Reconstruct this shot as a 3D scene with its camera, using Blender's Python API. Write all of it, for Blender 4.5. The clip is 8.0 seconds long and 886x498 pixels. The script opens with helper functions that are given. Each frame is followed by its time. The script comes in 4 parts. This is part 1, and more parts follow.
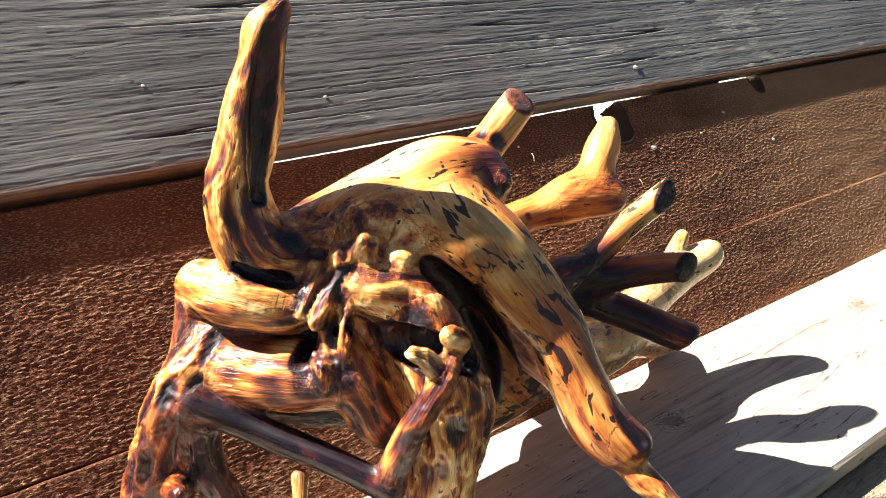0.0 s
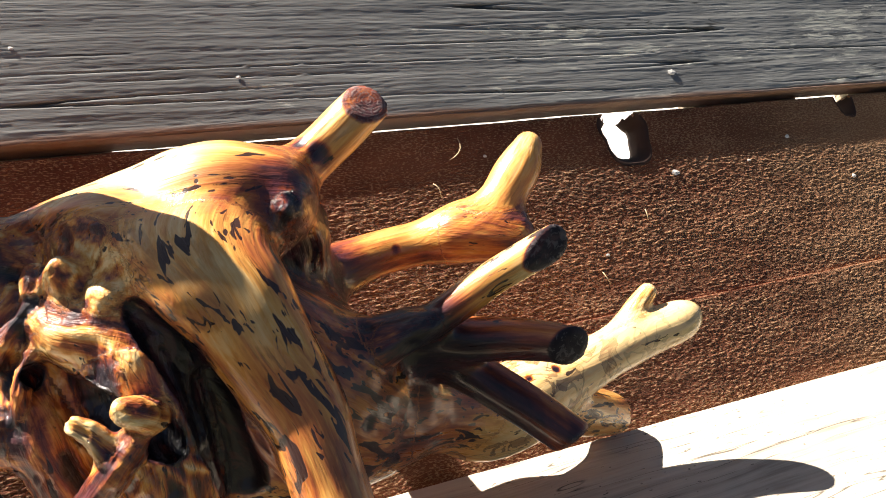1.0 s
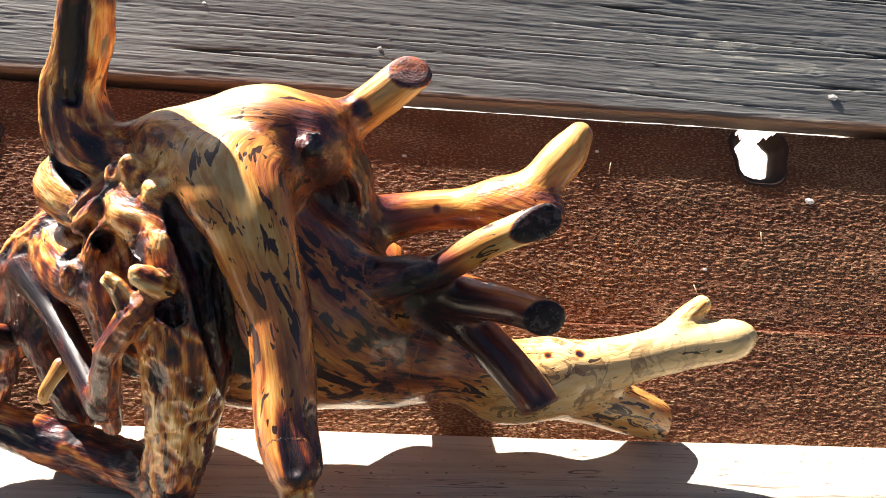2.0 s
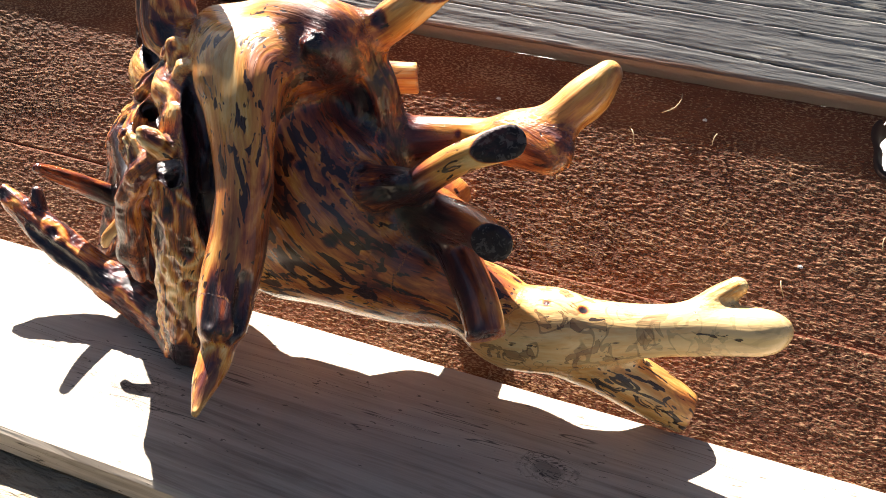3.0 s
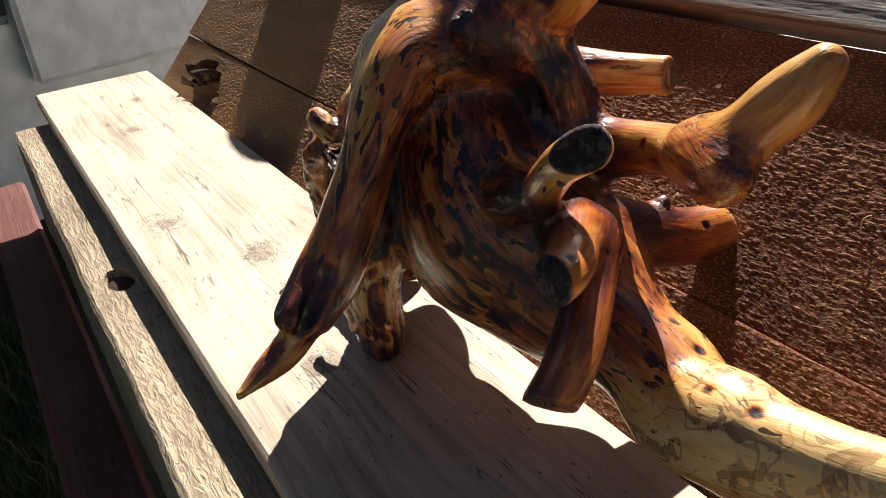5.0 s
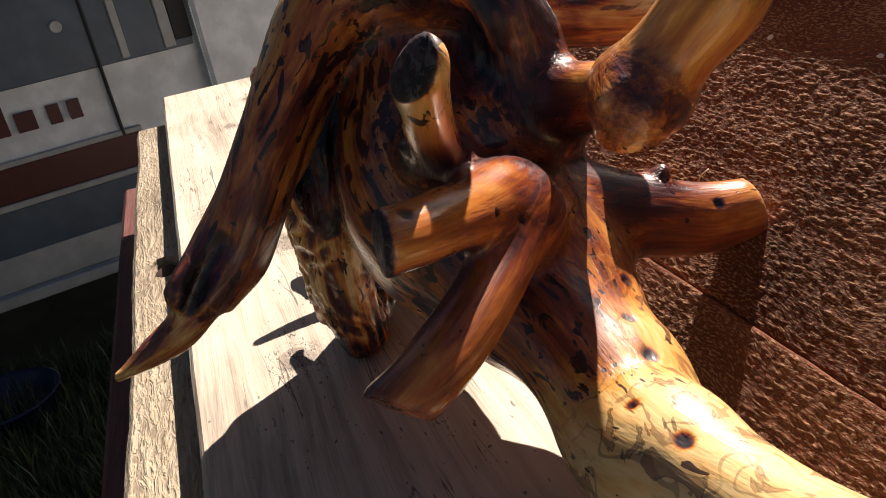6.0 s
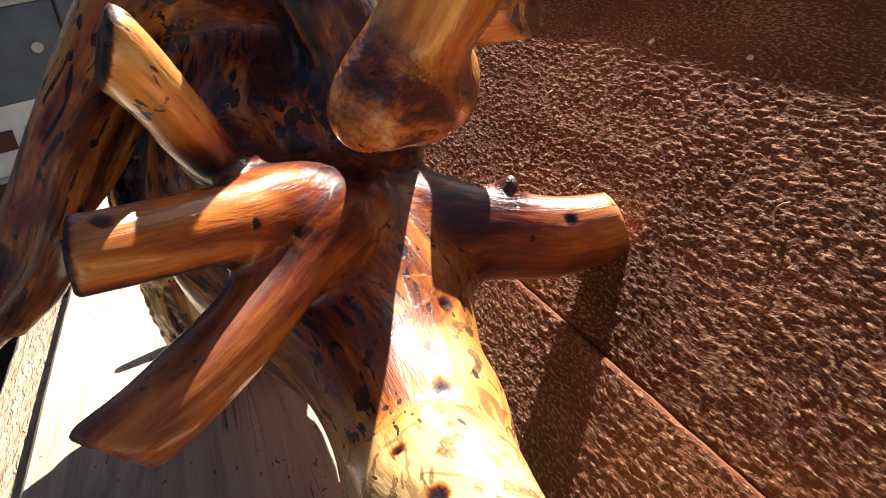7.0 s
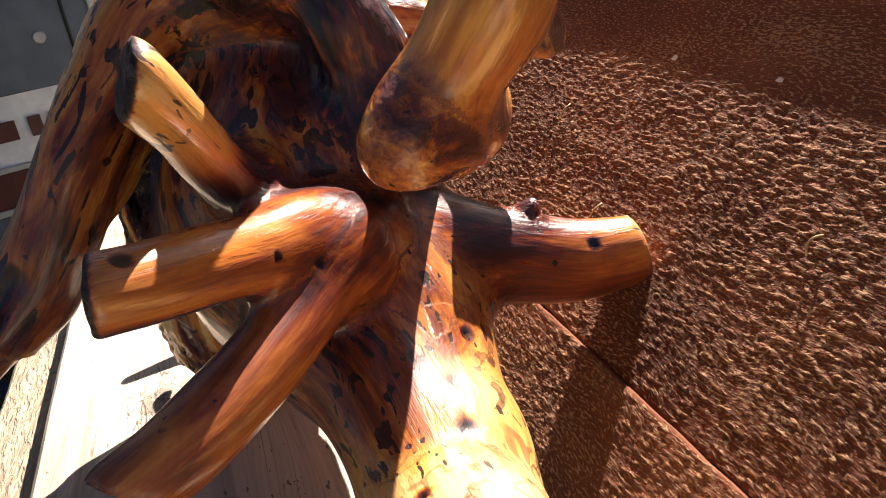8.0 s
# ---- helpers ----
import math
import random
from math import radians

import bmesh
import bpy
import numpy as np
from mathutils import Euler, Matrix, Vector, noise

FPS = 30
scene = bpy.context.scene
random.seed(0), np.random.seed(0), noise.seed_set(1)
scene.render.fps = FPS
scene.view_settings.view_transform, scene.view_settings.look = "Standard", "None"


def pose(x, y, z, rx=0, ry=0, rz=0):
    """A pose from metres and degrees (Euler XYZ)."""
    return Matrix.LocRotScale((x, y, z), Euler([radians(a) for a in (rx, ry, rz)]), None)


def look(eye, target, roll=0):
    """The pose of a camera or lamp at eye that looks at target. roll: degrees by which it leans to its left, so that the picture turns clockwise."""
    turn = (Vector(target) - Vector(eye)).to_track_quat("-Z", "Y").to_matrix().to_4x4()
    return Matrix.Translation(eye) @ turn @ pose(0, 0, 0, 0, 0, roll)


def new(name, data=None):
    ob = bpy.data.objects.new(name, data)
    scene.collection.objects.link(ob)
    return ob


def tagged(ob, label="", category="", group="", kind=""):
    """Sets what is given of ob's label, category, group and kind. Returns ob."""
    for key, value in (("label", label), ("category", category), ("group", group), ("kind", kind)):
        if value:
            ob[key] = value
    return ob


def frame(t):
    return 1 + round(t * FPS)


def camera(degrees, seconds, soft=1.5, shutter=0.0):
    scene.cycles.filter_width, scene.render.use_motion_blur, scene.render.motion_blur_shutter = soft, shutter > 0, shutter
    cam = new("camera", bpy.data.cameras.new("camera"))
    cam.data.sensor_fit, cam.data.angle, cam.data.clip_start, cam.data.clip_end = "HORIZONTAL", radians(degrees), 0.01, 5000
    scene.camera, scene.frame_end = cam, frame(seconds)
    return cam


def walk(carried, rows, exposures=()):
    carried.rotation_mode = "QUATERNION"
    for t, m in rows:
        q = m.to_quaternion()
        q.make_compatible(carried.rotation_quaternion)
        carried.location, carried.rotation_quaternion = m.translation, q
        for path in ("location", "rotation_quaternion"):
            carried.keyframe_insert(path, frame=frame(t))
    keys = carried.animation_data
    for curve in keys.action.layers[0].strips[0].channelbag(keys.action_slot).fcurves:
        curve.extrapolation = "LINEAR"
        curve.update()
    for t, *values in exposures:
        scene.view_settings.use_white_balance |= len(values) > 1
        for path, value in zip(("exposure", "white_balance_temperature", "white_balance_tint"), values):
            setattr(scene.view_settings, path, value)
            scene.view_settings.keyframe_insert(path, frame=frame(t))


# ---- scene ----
cam = camera(57.52, 8.0, soft=1.0)
# seconds, eye x y z, yaw, pitch, roll; x runs along the bench, y into its back, the seat's top is at z 0.45
ROWS = [
    (0.0, -0.0246, -0.3772, 0.8488, -39.11, -24.57, 2.72),
    (0.5, 0.0721, -0.3649, 0.8431, -33.90, -26.70, 2.51),
    (1.0, 0.2055, -0.3745, 0.8373, -26.92, -26.41, 4.39),
    (1.2, 0.2565, -0.3971, 0.8382, -20.37, -26.95, 5.27),
    (2.3, 0.3544, -0.4647, 0.8502, -2.23, -28.45, 5.03),
    (2.5, 0.3910, -0.4573, 0.8354, 1.60, -30.71, 4.48),
    (3.0, 0.5160, -0.4582, 0.8215, 17.47, -29.82, 5.03),
    (3.5, 0.5631, -0.4411, 0.8233, 29.24, -29.91, 1.58),
    (4.0, 0.5929, -0.3981, 0.8173, 35.60, -31.14, 1.86),
    (4.5, 0.6342, -0.3455, 0.7931, 49.31, -29.28, -1.97),
    (4.7, 0.6486, -0.3100, 0.7896, 54.59, -28.81, -3.93),
    (5.8, 0.6485, -0.1538, 0.7191, 73.06, -25.20, -9.97),
    (6.0, 0.6500, -0.1303, 0.7090, 75.26, -24.60, -10.70),
    (6.5, 0.6537, -0.0828, 0.6884, 79.29, -21.13, -11.03),
    (7.0, 0.6408, -0.0510, 0.6777, 75.04, -22.78, -10.11),
    (7.5, 0.6218, -0.0423, 0.6769, 74.83, -22.68, -9.32),
    (8.0, 0.6272, -0.0535, 0.6875, 75.11, -23.31, -9.46),
]
walk(cam, [(t, pose(x, y, z, 90 + pitch, 0, yaw) @ pose(0, 0, 0, 0, 0, roll)) for t, x, y, z, yaw, pitch, roll in ROWS],
     exposures=[(0.0, 1.90, 6600, 13), (0.5, 1.95, 6600, 13), (1.2, 1.92, 6600, 13), (2.5, 2.19, 6600, 16), (3.5, 2.12, 6600, 14), (4.0, 1.45, 6600, 12), (4.5, 1.26, 6550, 11), (4.7, 1.1, 6600, 12), (6.0, 1.02, 6900, 19), (6.5, 1.45, 6950, 22), (7.0, 1.66, 6950, 19), (8.0, 1.72, 6950, 20)])

# ---- light ----
SUN_WAY = Vector((-0.73, 0.79, 1.0)).normalized()
world = bpy.data.worlds.new("sky")
scene.world = world
world.use_nodes = True
_sky = world.node_tree.nodes.new("ShaderNodeTexSky")
_sky.sky_type, _sky.sun_disc = "NISHITA", False
_sky.dust_density, _sky.ozone_density = 1.5, 1.5
_sky.sun_elevation, _sky.sun_rotation = math.asin(SUN_WAY.z), math.atan2(SUN_WAY.x, SUN_WAY.y)
_back = world.node_tree.nodes["Background"]
_back.inputs["Strength"].default_value = 0.0185
world.node_tree.links.new(_sky.outputs[0], _back.inputs["Color"])
_lamp = bpy.data.lights.new("sun", "SUN")
_lamp.energy, _lamp.angle, _lamp.color = 5.0, radians(0.53), (1.0, 0.93, 0.82)
new("sun", _lamp).matrix_world = look(SUN_WAY * 20, (0, 0, 0))

# ---- materials ----


class Mat:
    """A node material with a short way to add and join nodes."""

    def __init__(self, name):
        self.mat = bpy.data.materials.new(name)
        self.mat.use_nodes = True
        self.tree = self.mat.node_tree
        self.shader = self.tree.nodes["Principled BSDF"]

    def put(self, socket, value):
        if isinstance(value, bpy.types.NodeSocket):
            self.tree.links.new(value, socket)
        elif value is not None:
            socket.default_value = value

    def node(self, kind, ins=(), out=0, **props):
        n = self.tree.nodes.new("ShaderNode" + kind)
        for k, v in props.items():
            setattr(n, k, v)
        for k, v in (ins.items() if isinstance(ins, dict) else enumerate(ins)):
            self.put(n.inputs[k], v)
        return n.outputs[out]

    def math(self, op, a, b=None, c=None, clamp=False):
        return self.node("Math", [v for v in (a, b, c) if v is not None], operation=op, use_clamp=clamp)

    def coords(self, scale=(1, 1, 1), source="Object", shift=(0, 0, 0)):
        base = self.node("TexCoord", out=("Generated", "Normal", "UV", "Object").index(source))
        return self.node("Mapping", {"Vector": base, "Scale": scale, "Location": shift})

    def attribute(self, name, out=2):
        return self.node("Attribute", out=out, attribute_name=name)

    def scaled(self, vector, scale):
        return self.node("Mapping", {"Vector": vector, "Scale": scale})

    def noise(self, vector, scale, detail=4.0, rough=0.6, distort=0.0):
        return self.node("TexNoise", {"Vector": vector, "Scale": scale, "Detail": detail, "Roughness": rough, "Distortion": distort})

    def step(self, value, low, high, to_low=0.0, to_high=1.0):
        return self.node("MapRange", [value, low, high, to_low, to_high], interpolation_type="SMOOTHSTEP")

    def ramp(self, value, stops):
        n = self.tree.nodes.new("ShaderNodeValToRGB")
        while len(n.color_ramp.elements) < len(stops):
            n.color_ramp.elements.new(0.5)
        for e, (at, rgb) in zip(n.color_ramp.elements, stops):
            e.position, e.color = at, (*rgb, 1)
        self.put(n.inputs[0], value)
        return n.outputs[0]

    def mix(self, factor, a, b, blend="MIX"):
        n = self.tree.nodes.new("ShaderNodeMix")
        n.data_type, n.blend_type = "RGBA", blend
        for k, v in ((0, factor), (6, a), (7, b)):
            self.put(n.inputs[k], (*v, 1) if isinstance(v, tuple) and len(v) == 3 else v)
        return n.outputs[2]

    def done(self, color, rough, bumps=(), **more):
        """bumps: (height, metres, strength), coarse first."""
        self.put(self.shader.inputs["Base Color"], (*color, 1) if isinstance(color, tuple) else color)
        self.put(self.shader.inputs["Roughness"], rough)
        normal = None
        for height, metres, strength in bumps:
            normal = self.node("Bump", {"Height": height, "Distance": metres, "Strength": strength, "Normal": normal})
        if normal is not None:
            self.put(self.shader.inputs["Normal"], normal)
        for k, v in more.items():
            self.put(self.shader.inputs[k.replace("_", " ").title().replace("Ior", "IOR")], v)
        return self.mat


def plain(name, color, rough=0.5, metal=0.0):
    m = Mat(name)
    p = m.coords()
    n = m.noise(p, 9.0, 5)
    c = m.mix(m.step(n, 0.35, 0.7), tuple(v * 0.85 for v in color), tuple(min(1, v * 1.1) for v in color))
    return m.done(c, rough, [(m.noise(p, 160.0, 2), 0.0006, 0.2)], metallic=metal)


def root_wood():
    """Oiled root: gold to red-brown streaks along the grain, near-black flecks, worm tracks under the lost bark."""
    m = Mat("oiled root wood")
    g, tone, spots, worm = m.attribute("grain", 1), m.attribute("tone"), m.attribute("spots"), m.attribute("worm")
    p = m.coords()
    other, share, gain = m.attribute("grain_beside", 1), m.attribute("share"), m.attribute("gain")

    def along(scale, *rest):
        a, b = m.noise(m.scaled(g, scale), 1.0, *rest), m.noise(m.scaled(other, scale), 1.0, *rest)
        v = m.math("MULTIPLY_ADD", m.math("SUBTRACT", b, a), share, a)
        return m.math("MULTIPLY_ADD", m.math("SUBTRACT", v, 0.5), gain, 0.5)

    streak = m.step(along((85, 85, 10), 4, 0.6, 0.9), 0.30, 0.70)
    fine = along((420, 420, 28), 3, 0.6, 0.4)
    patch = along((40, 40, 17), 4, 0.55, 1.0)
    wild = m.math("MINIMUM", m.attribute("wild"), 1.2)
    value = m.math("MULTIPLY_ADD", m.math("SUBTRACT", streak, 0.5), m.math("MULTIPLY_ADD", wild, 0.30, 0.02), tone)
    value = m.math("MULTIPLY_ADD", m.math("SUBTRACT", patch, 0.5), m.math("MULTIPLY_ADD", tone, 1.5, 0.18), value)
    value = m.math("MULTIPLY_ADD", m.math("SUBTRACT", fine, 0.5), m.math("MULTIPLY_ADD", wild, 0.48, 0.06), value, clamp=True)
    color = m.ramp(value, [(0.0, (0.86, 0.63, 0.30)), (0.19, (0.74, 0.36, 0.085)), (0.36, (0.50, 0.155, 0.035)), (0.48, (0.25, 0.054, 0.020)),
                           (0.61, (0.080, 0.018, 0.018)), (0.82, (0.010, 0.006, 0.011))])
    plum = m.step(along((42, 42, 18), 4, 0.55, 1.2), 0.55, 0.60)
    color = m.mix(m.math("MULTIPLY", m.math("MULTIPLY", plum, m.step(wild, 0.42, 0.75, 0.15, 0.8)), m.step(tone, 0.08, 0.32)), color, (0.085, 0.023, 0.031))
    # hair-fine dark fibres, thicker in some stretches than in others
    hair = along((640, 640, 46), 3, 0.65, 0.5)
    fibre = m.math("MULTIPLY", m.step(hair, 0.53, 0.64), m.step(m.math("ADD", patch, m.math("MULTIPLY", wild, 0.07)), 0.50, 0.70))
    color = m.mix(m.math("MULTIPLY", fibre, m.step(wild, 0.2, 1.0, 0.35, 0.72)), color, (0.060, 0.018, 0.010))
    # charred flecks drawn out along the grain, small ones and broad ones
    small, broad = along((190, 190, 62), 2, 0.5, 0.9), along((78, 78, 25), 2, 0.55, 1.0)
    dark = m.math("MAXIMUM", m.step(m.math("MULTIPLY_ADD", spots, 0.20, small), 0.765, 0.785), m.step(m.math("MULTIPLY_ADD", spots, 0.20, broad), 0.785, 0.80))
    color = m.mix(m.math("MULTIPLY", dark, 0.94), color, (0.016, 0.008, 0.012))
    crack = along((60, 60, 2.4), 3, 0.6, 0.4)
    line = m.math("SUBTRACT", 1.0, m.step(m.math("ABSOLUTE", m.math("SUBTRACT", crack, 0.5)), 0.0, 0.010))
    line = m.math("MULTIPLY", line, m.math("MULTIPLY", m.step(patch, 0.48, 0.6), m.step(wild, 0.45, 0.8)))
    track = m.noise(p, 36.0, 1, 0.5, 1.5)
    track = m.math("SUBTRACT", 1.0, m.step(m.math("ABSOLUTE", m.math("SUBTRACT", track, 0.5)), 0.016, 0.026))
    track = m.math("MULTIPLY", m.math("MULTIPLY", track, worm), m.step(m.noise(p, 21.0, 2), 0.41, 0.45))
    marks = m.math("MAXIMUM", line, track)
    color = m.mix(m.math("MULTIPLY", track, 0.7), color, m.mix(fine, (0.035, 0.014, 0.009), (0.24, 0.085, 0.028)))
    isle = m.noise(m.scaled(p, (46, 62, 62)), 1.0, 3, 0.6, 0.9)
    bark = m.math("MULTIPLY", m.step(isle, 0.585, 0.595), worm)
    rim = m.math("MULTIPLY", m.math("SUBTRACT", m.step(isle, 0.565, 0.572), m.step(isle, 0.595, 0.602)), worm)
    color = m.mix(m.math("MULTIPLY", bark, 0.85), color, m.mix(fine, (0.10, 0.035, 0.016), (0.34, 0.15, 0.060)))
    color = m.mix(m.math("MULTIPLY", rim, 0.8), color, (0.050, 0.018, 0.010))
    marks = m.math("MAXIMUM", marks, rim)
    color = m.mix(m.math("MULTIPLY", line, 0.9), color, (0.045, 0.017, 0.010))
    rough = m.math("ADD", 0.18, m.math("MULTIPLY", streak, 0.36))
    ring = m.attribute("ring")
    rings = m.step(m.math("SINE", m.math("MULTIPLY", m.math("MULTIPLY_ADD", patch, 0.006, ring), 3400.0)), -0.2, 0.9)
    color = m.mix(m.math("MULTIPLY", m.math("MULTIPLY", rings, m.step(ring, 0.0002, 0.0005)), m.step(fine, 0.40, 0.62, 0.05, 0.5)), color, (0.34, 0.25, 0.22))
    dry = m.attribute("dry")
    color = m.mix(m.math("MULTIPLY", dry, m.step(m.noise(p, 210.0, 3, 0.6, 1.0), 0.52, 0.60, 0.0, 0.35)), color, (0.20, 0.17, 0.17))
    rough = m.math("MULTIPLY_ADD", dry, 0.35, rough)
    relief = m.math("SUBTRACT", m.math("SUBTRACT", fine, m.math("MULTIPLY", fibre, 0.5)), m.math("MULTIPLY", dark, 0.6))
    return m.done(color, rough, [(streak, 0.004, m.math("MULTIPLY", wild, 0.20, clamp=True)), (relief, 0.0011, m.math("MULTIPLY", wild, 0.45, clamp=True)), (marks, 0.0014, -0.6)], **{"coat_weight": m.math("MULTIPLY_ADD", dry, -0.42, 0.42), "coat_roughness": 0.13})


def sawn_brown():
    """Rough-sawn board under an old red-brown stain, paler towards its ends and on torn fibres, with sunlight painted
    into both.
    """
    m = Mat("brown stained rough-sawn board")
    p = m.coords((1, 1, 1))
    fur = m.noise(m.scaled(p, (300, 900, 900)), 1.0, 3, 0.6)
    big = m.noise(m.scaled(p, (4, 24, 24)), 1.0, 5, 0.6, 0.5)
    blot = m.noise(p, 8.0, 5, 0.6)
    color = m.ramp(m.math("MULTIPLY_ADD", m.math("SUBTRACT", big, 0.5), 0.9, blot), [(0.25, (0.100, 0.033, 0.018)), (0.5, (0.170, 0.060, 0.031)), (0.75, (0.235, 0.095, 0.050))])
    warp = m.node("VectorMath", [p, m.node("VectorMath", [m.node("CombineXYZ", [0.0, m.noise(p, 14.0, 2), 0.0]), (0.0, 0.02, 0.0)], operation="MULTIPLY")], operation="ADD")
    dash = m.noise(m.scaled(warp, (320, 1080, 0)), 1.0, 2, 0.55)
    thick = m.noise(m.scaled(p, (11, 26, 0)), 1.0, 4, 0.6)
    # board ends toned paler; the left one paints in the bright sun there
    pale_ends = m.step(m.node("SeparateXYZ", [p]), -0.95, -0.62, 1.0, 0.0)
    pale_ends = m.math("MAXIMUM", pale_ends, m.step(m.node("SeparateXYZ", [p]), 0.15, 0.5, 0.0, 0.8))
    color = m.mix(m.math("MULTIPLY", pale_ends, 0.72), color, (0.36, 0.21, 0.11))
    thick = m.math("MULTIPLY_ADD", pale_ends, 0.22, thick)
    rise = m.math("MULTIPLY_ADD", m.attribute("raised"), 0.06, m.math("MULTIPLY_ADD", thick, 0.22, dash))
    # torn fibre tops tinted pale, so sunlit ridges are partly painted on
    lit_fibre = m.step(rise, 0.635, 0.69)
    color = m.mix(m.math("MULTIPLY", lit_fibre, 0.55), color, (0.56, 0.36, 0.20))
    return m.done(color, 0.85, [(m.step(rise, 0.55, 0.76), 0.0010, 0.85), (fur, 0.0008, 0.85)], specular_ior_level=0.2)


def weathered(name, stops, raised=0.6, glaze=0.75, deep=1.0, knots=(), lines=0.8, flaky=0.0, rugged=0.0, hem=None):
    """Bleached board with raised grain lines, fine checks and stains; its length runs along x."""
    m = Mat(name)
    p = m.coords()
    warp = m.noise(m.scaled(p, (2.2, 9, 9)), 1.0, 3)
    across = m.node("VectorMath", [p, m.node("VectorMath", [m.node("CombineXYZ", [0.0, warp, warp]), (0.0, 0.035, 0.035)], operation="MULTIPLY")], operation="ADD")
    grain = m.noise(m.scaled(across, (2.4, 150, 150)), 1.0, 4, 0.62, 0.2)
    hair = m.noise(m.scaled(across, (14, 620, 620)), 1.0, 3, 0.6)
    stain = m.noise(m.scaled(p, (5, 11, 11)), 1.0, 5, 0.6, 0.4)
    v = m.math("MULTIPLY_ADD", m.math("SUBTRACT", grain, 0.5), lines, m.math("MULTIPLY_ADD", m.math("SUBTRACT", hair, 0.5), 0.3, stain))
    color = m.ramp(v, stops)
    check = m.noise(m.scaled(across, (3.2, 95, 95)), 1.0, 2, 0.5, 0.15)
    line = m.math("SUBTRACT", 1.0, m.step(m.math("ABSOLUTE", m.math("SUBTRACT", check, 0.52)), 0.0, 0.012))
    line = m.math("MULTIPLY", line, m.step(m.noise(m.scaled(p, (6, 20, 20)), 1.0, 2), 0.48, 0.56))
    line = m.math("MAXIMUM", line, m.step(m.attribute("raised"), -1.6, -4.0, 0.0, 1.0))
    color = m.mix(m.math("MULTIPLY", line, 0.88), color, tuple(c * 0.22 for c in stops[0][1]))
    if flaky:
        flake = m.noise(m.scaled(across, (11, 70, 70)), 1.0, 7, 0.72, 0.3)
        zone = m.noise(m.scaled(p, (3, 12, 12)), 1.0, 2)
        pale = m.step(m.math("MULTIPLY_ADD", zone, 0.5, flake), 0.86, 0.90)
        color = m.mix(m.math("MULTIPLY", pale, flaky), color, (0.52, 0.52, 0.45))
    if hem is not None:
        low = m.math("MULTIPLY_ADD", m.math("SUBTRACT", stain, 0.5), 0.012, m.node("SeparateXYZ", [p], out=1))
        color = m.mix(m.step(low, hem, hem - 0.005, 0.0, 0.85), color, (0.20, 0.105, 0.062))
    # knots: a dark heart with rings, at places along and across the board
    for x, y, r in knots:
        d = m.node("VectorMath", [m.scaled(p, (0.75, 1, 0)), (x * 0.75, y, 0.0)], out=1, operation="DISTANCE")
        d = m.math("MULTIPLY_ADD", m.math("SUBTRACT", m.noise(p, 45.0, 4), 0.5), r * 2.6, d)
        ring = m.math("SINE", m.math("MULTIPLY", d, 5.0 / r * 3.0))
        core = m.step(d, r * 0.75, r * 1.1, 1.0, 0.0)
        halo = m.math("MULTIPLY", m.step(d, r * 1.0, r * 2.6, 0.28, 0.0), m.step(ring, 0.1, 0.9))
        split = m.math("SUBTRACT", 1.0, m.step(m.math("ABSOLUTE", m.math("SUBTRACT", m.noise(m.scaled(p, (60, 170, 0)), 1.0, 3, 0.6, 1.2), 0.5)), 0.010, 0.024))
        split = m.math("MULTIPLY", split, m.step(d, r * 1.2, r * 2.4, 1.0, 0.0))
        color = m.mix(m.math("MAXIMUM", m.math("MULTIPLY", core, 0.50), halo), color, tuple(c * 0.30 for c in stops[0][1]))
        color = m.mix(m.math("MULTIPLY", split, 0.85), color, tuple(c * 0.14 for c in stops[0][1]))
    if knots:
        grit = m.math("MULTIPLY_ADD", m.noise(m.scaled(p, (7, 16, 16)), 1.0, 2), 0.22, m.noise(m.scaled(p, (150, 420, 420)), 1.0, 1, 0.5))
        color = m.mix(m.step(grit, 0.845, 0.865, 0.0, 0.75), color, tuple(c * 0.25 for c in stops[0][1]))
    tear = m.noise(m.scaled(across, (55, 230, 230)), 1.0, 4, 0.6, 0.6)
    if rugged:
        color = m.mix(m.step(tear, 0.46, 0.34, 0.0, 0.65), color, tuple(c * 0.5 for c in stops[0][1]))
    return m.done(color, glaze, [(m.step(tear, 0.40, 0.62), 0.0022, rugged), (stain, 0.004, 0.2), (grain, 0.0022 * deep, raised), (hair, 0.0007 * deep, 0.5), (line, 0.002 * deep, -0.7)])


ROOT = root_wood()
KNOT = plain("knot bark and hole shade", (0.045, 0.020, 0.012), 0.85)
BROWN = sawn_brown()
SEAT_KNOTS = ((0.197, -0.119, 0.009), (0.477, -0.073, 0.008), (0.0, -0.09, 0.011), (-0.13, -0.145, 0.012), (-0.47, -0.10, 0.009), (-0.62, -0.06, 0.008), (0.82, -0.06, 0.010))
SEAT_WOOD = weathered("bleached seat wood", [(0.2, (0.26, 0.215, 0.165)), (0.48, (0.51, 0.44, 0.35)), (0.8, (0.645, 0.59, 0.48))], 0.35, 0.75, 1.0, [(x - 0.555, y + 0.092, r) for x, y, r in SEAT_KNOTS], lines=0.85)
EDGE_WOOD = weathered("grey-gold weathered beam", [(0.2, (0.22, 0.17, 0.11)), (0.5, (0.40, 0.33, 0.23)), (0.8, (0.55, 0.47, 0.34))], 0.7, rugged=0.8)
GREY_WOOD = weathered("silver grey weathered board", [(0.2, (0.10, 0.103, 0.103)), (0.5, (0.19, 0.195, 0.19)), (0.8, (0.28, 0.285, 0.27))], 0.10, 0.7, 0.7, lines=0.35, flaky=0.6, hem=-0.0935)
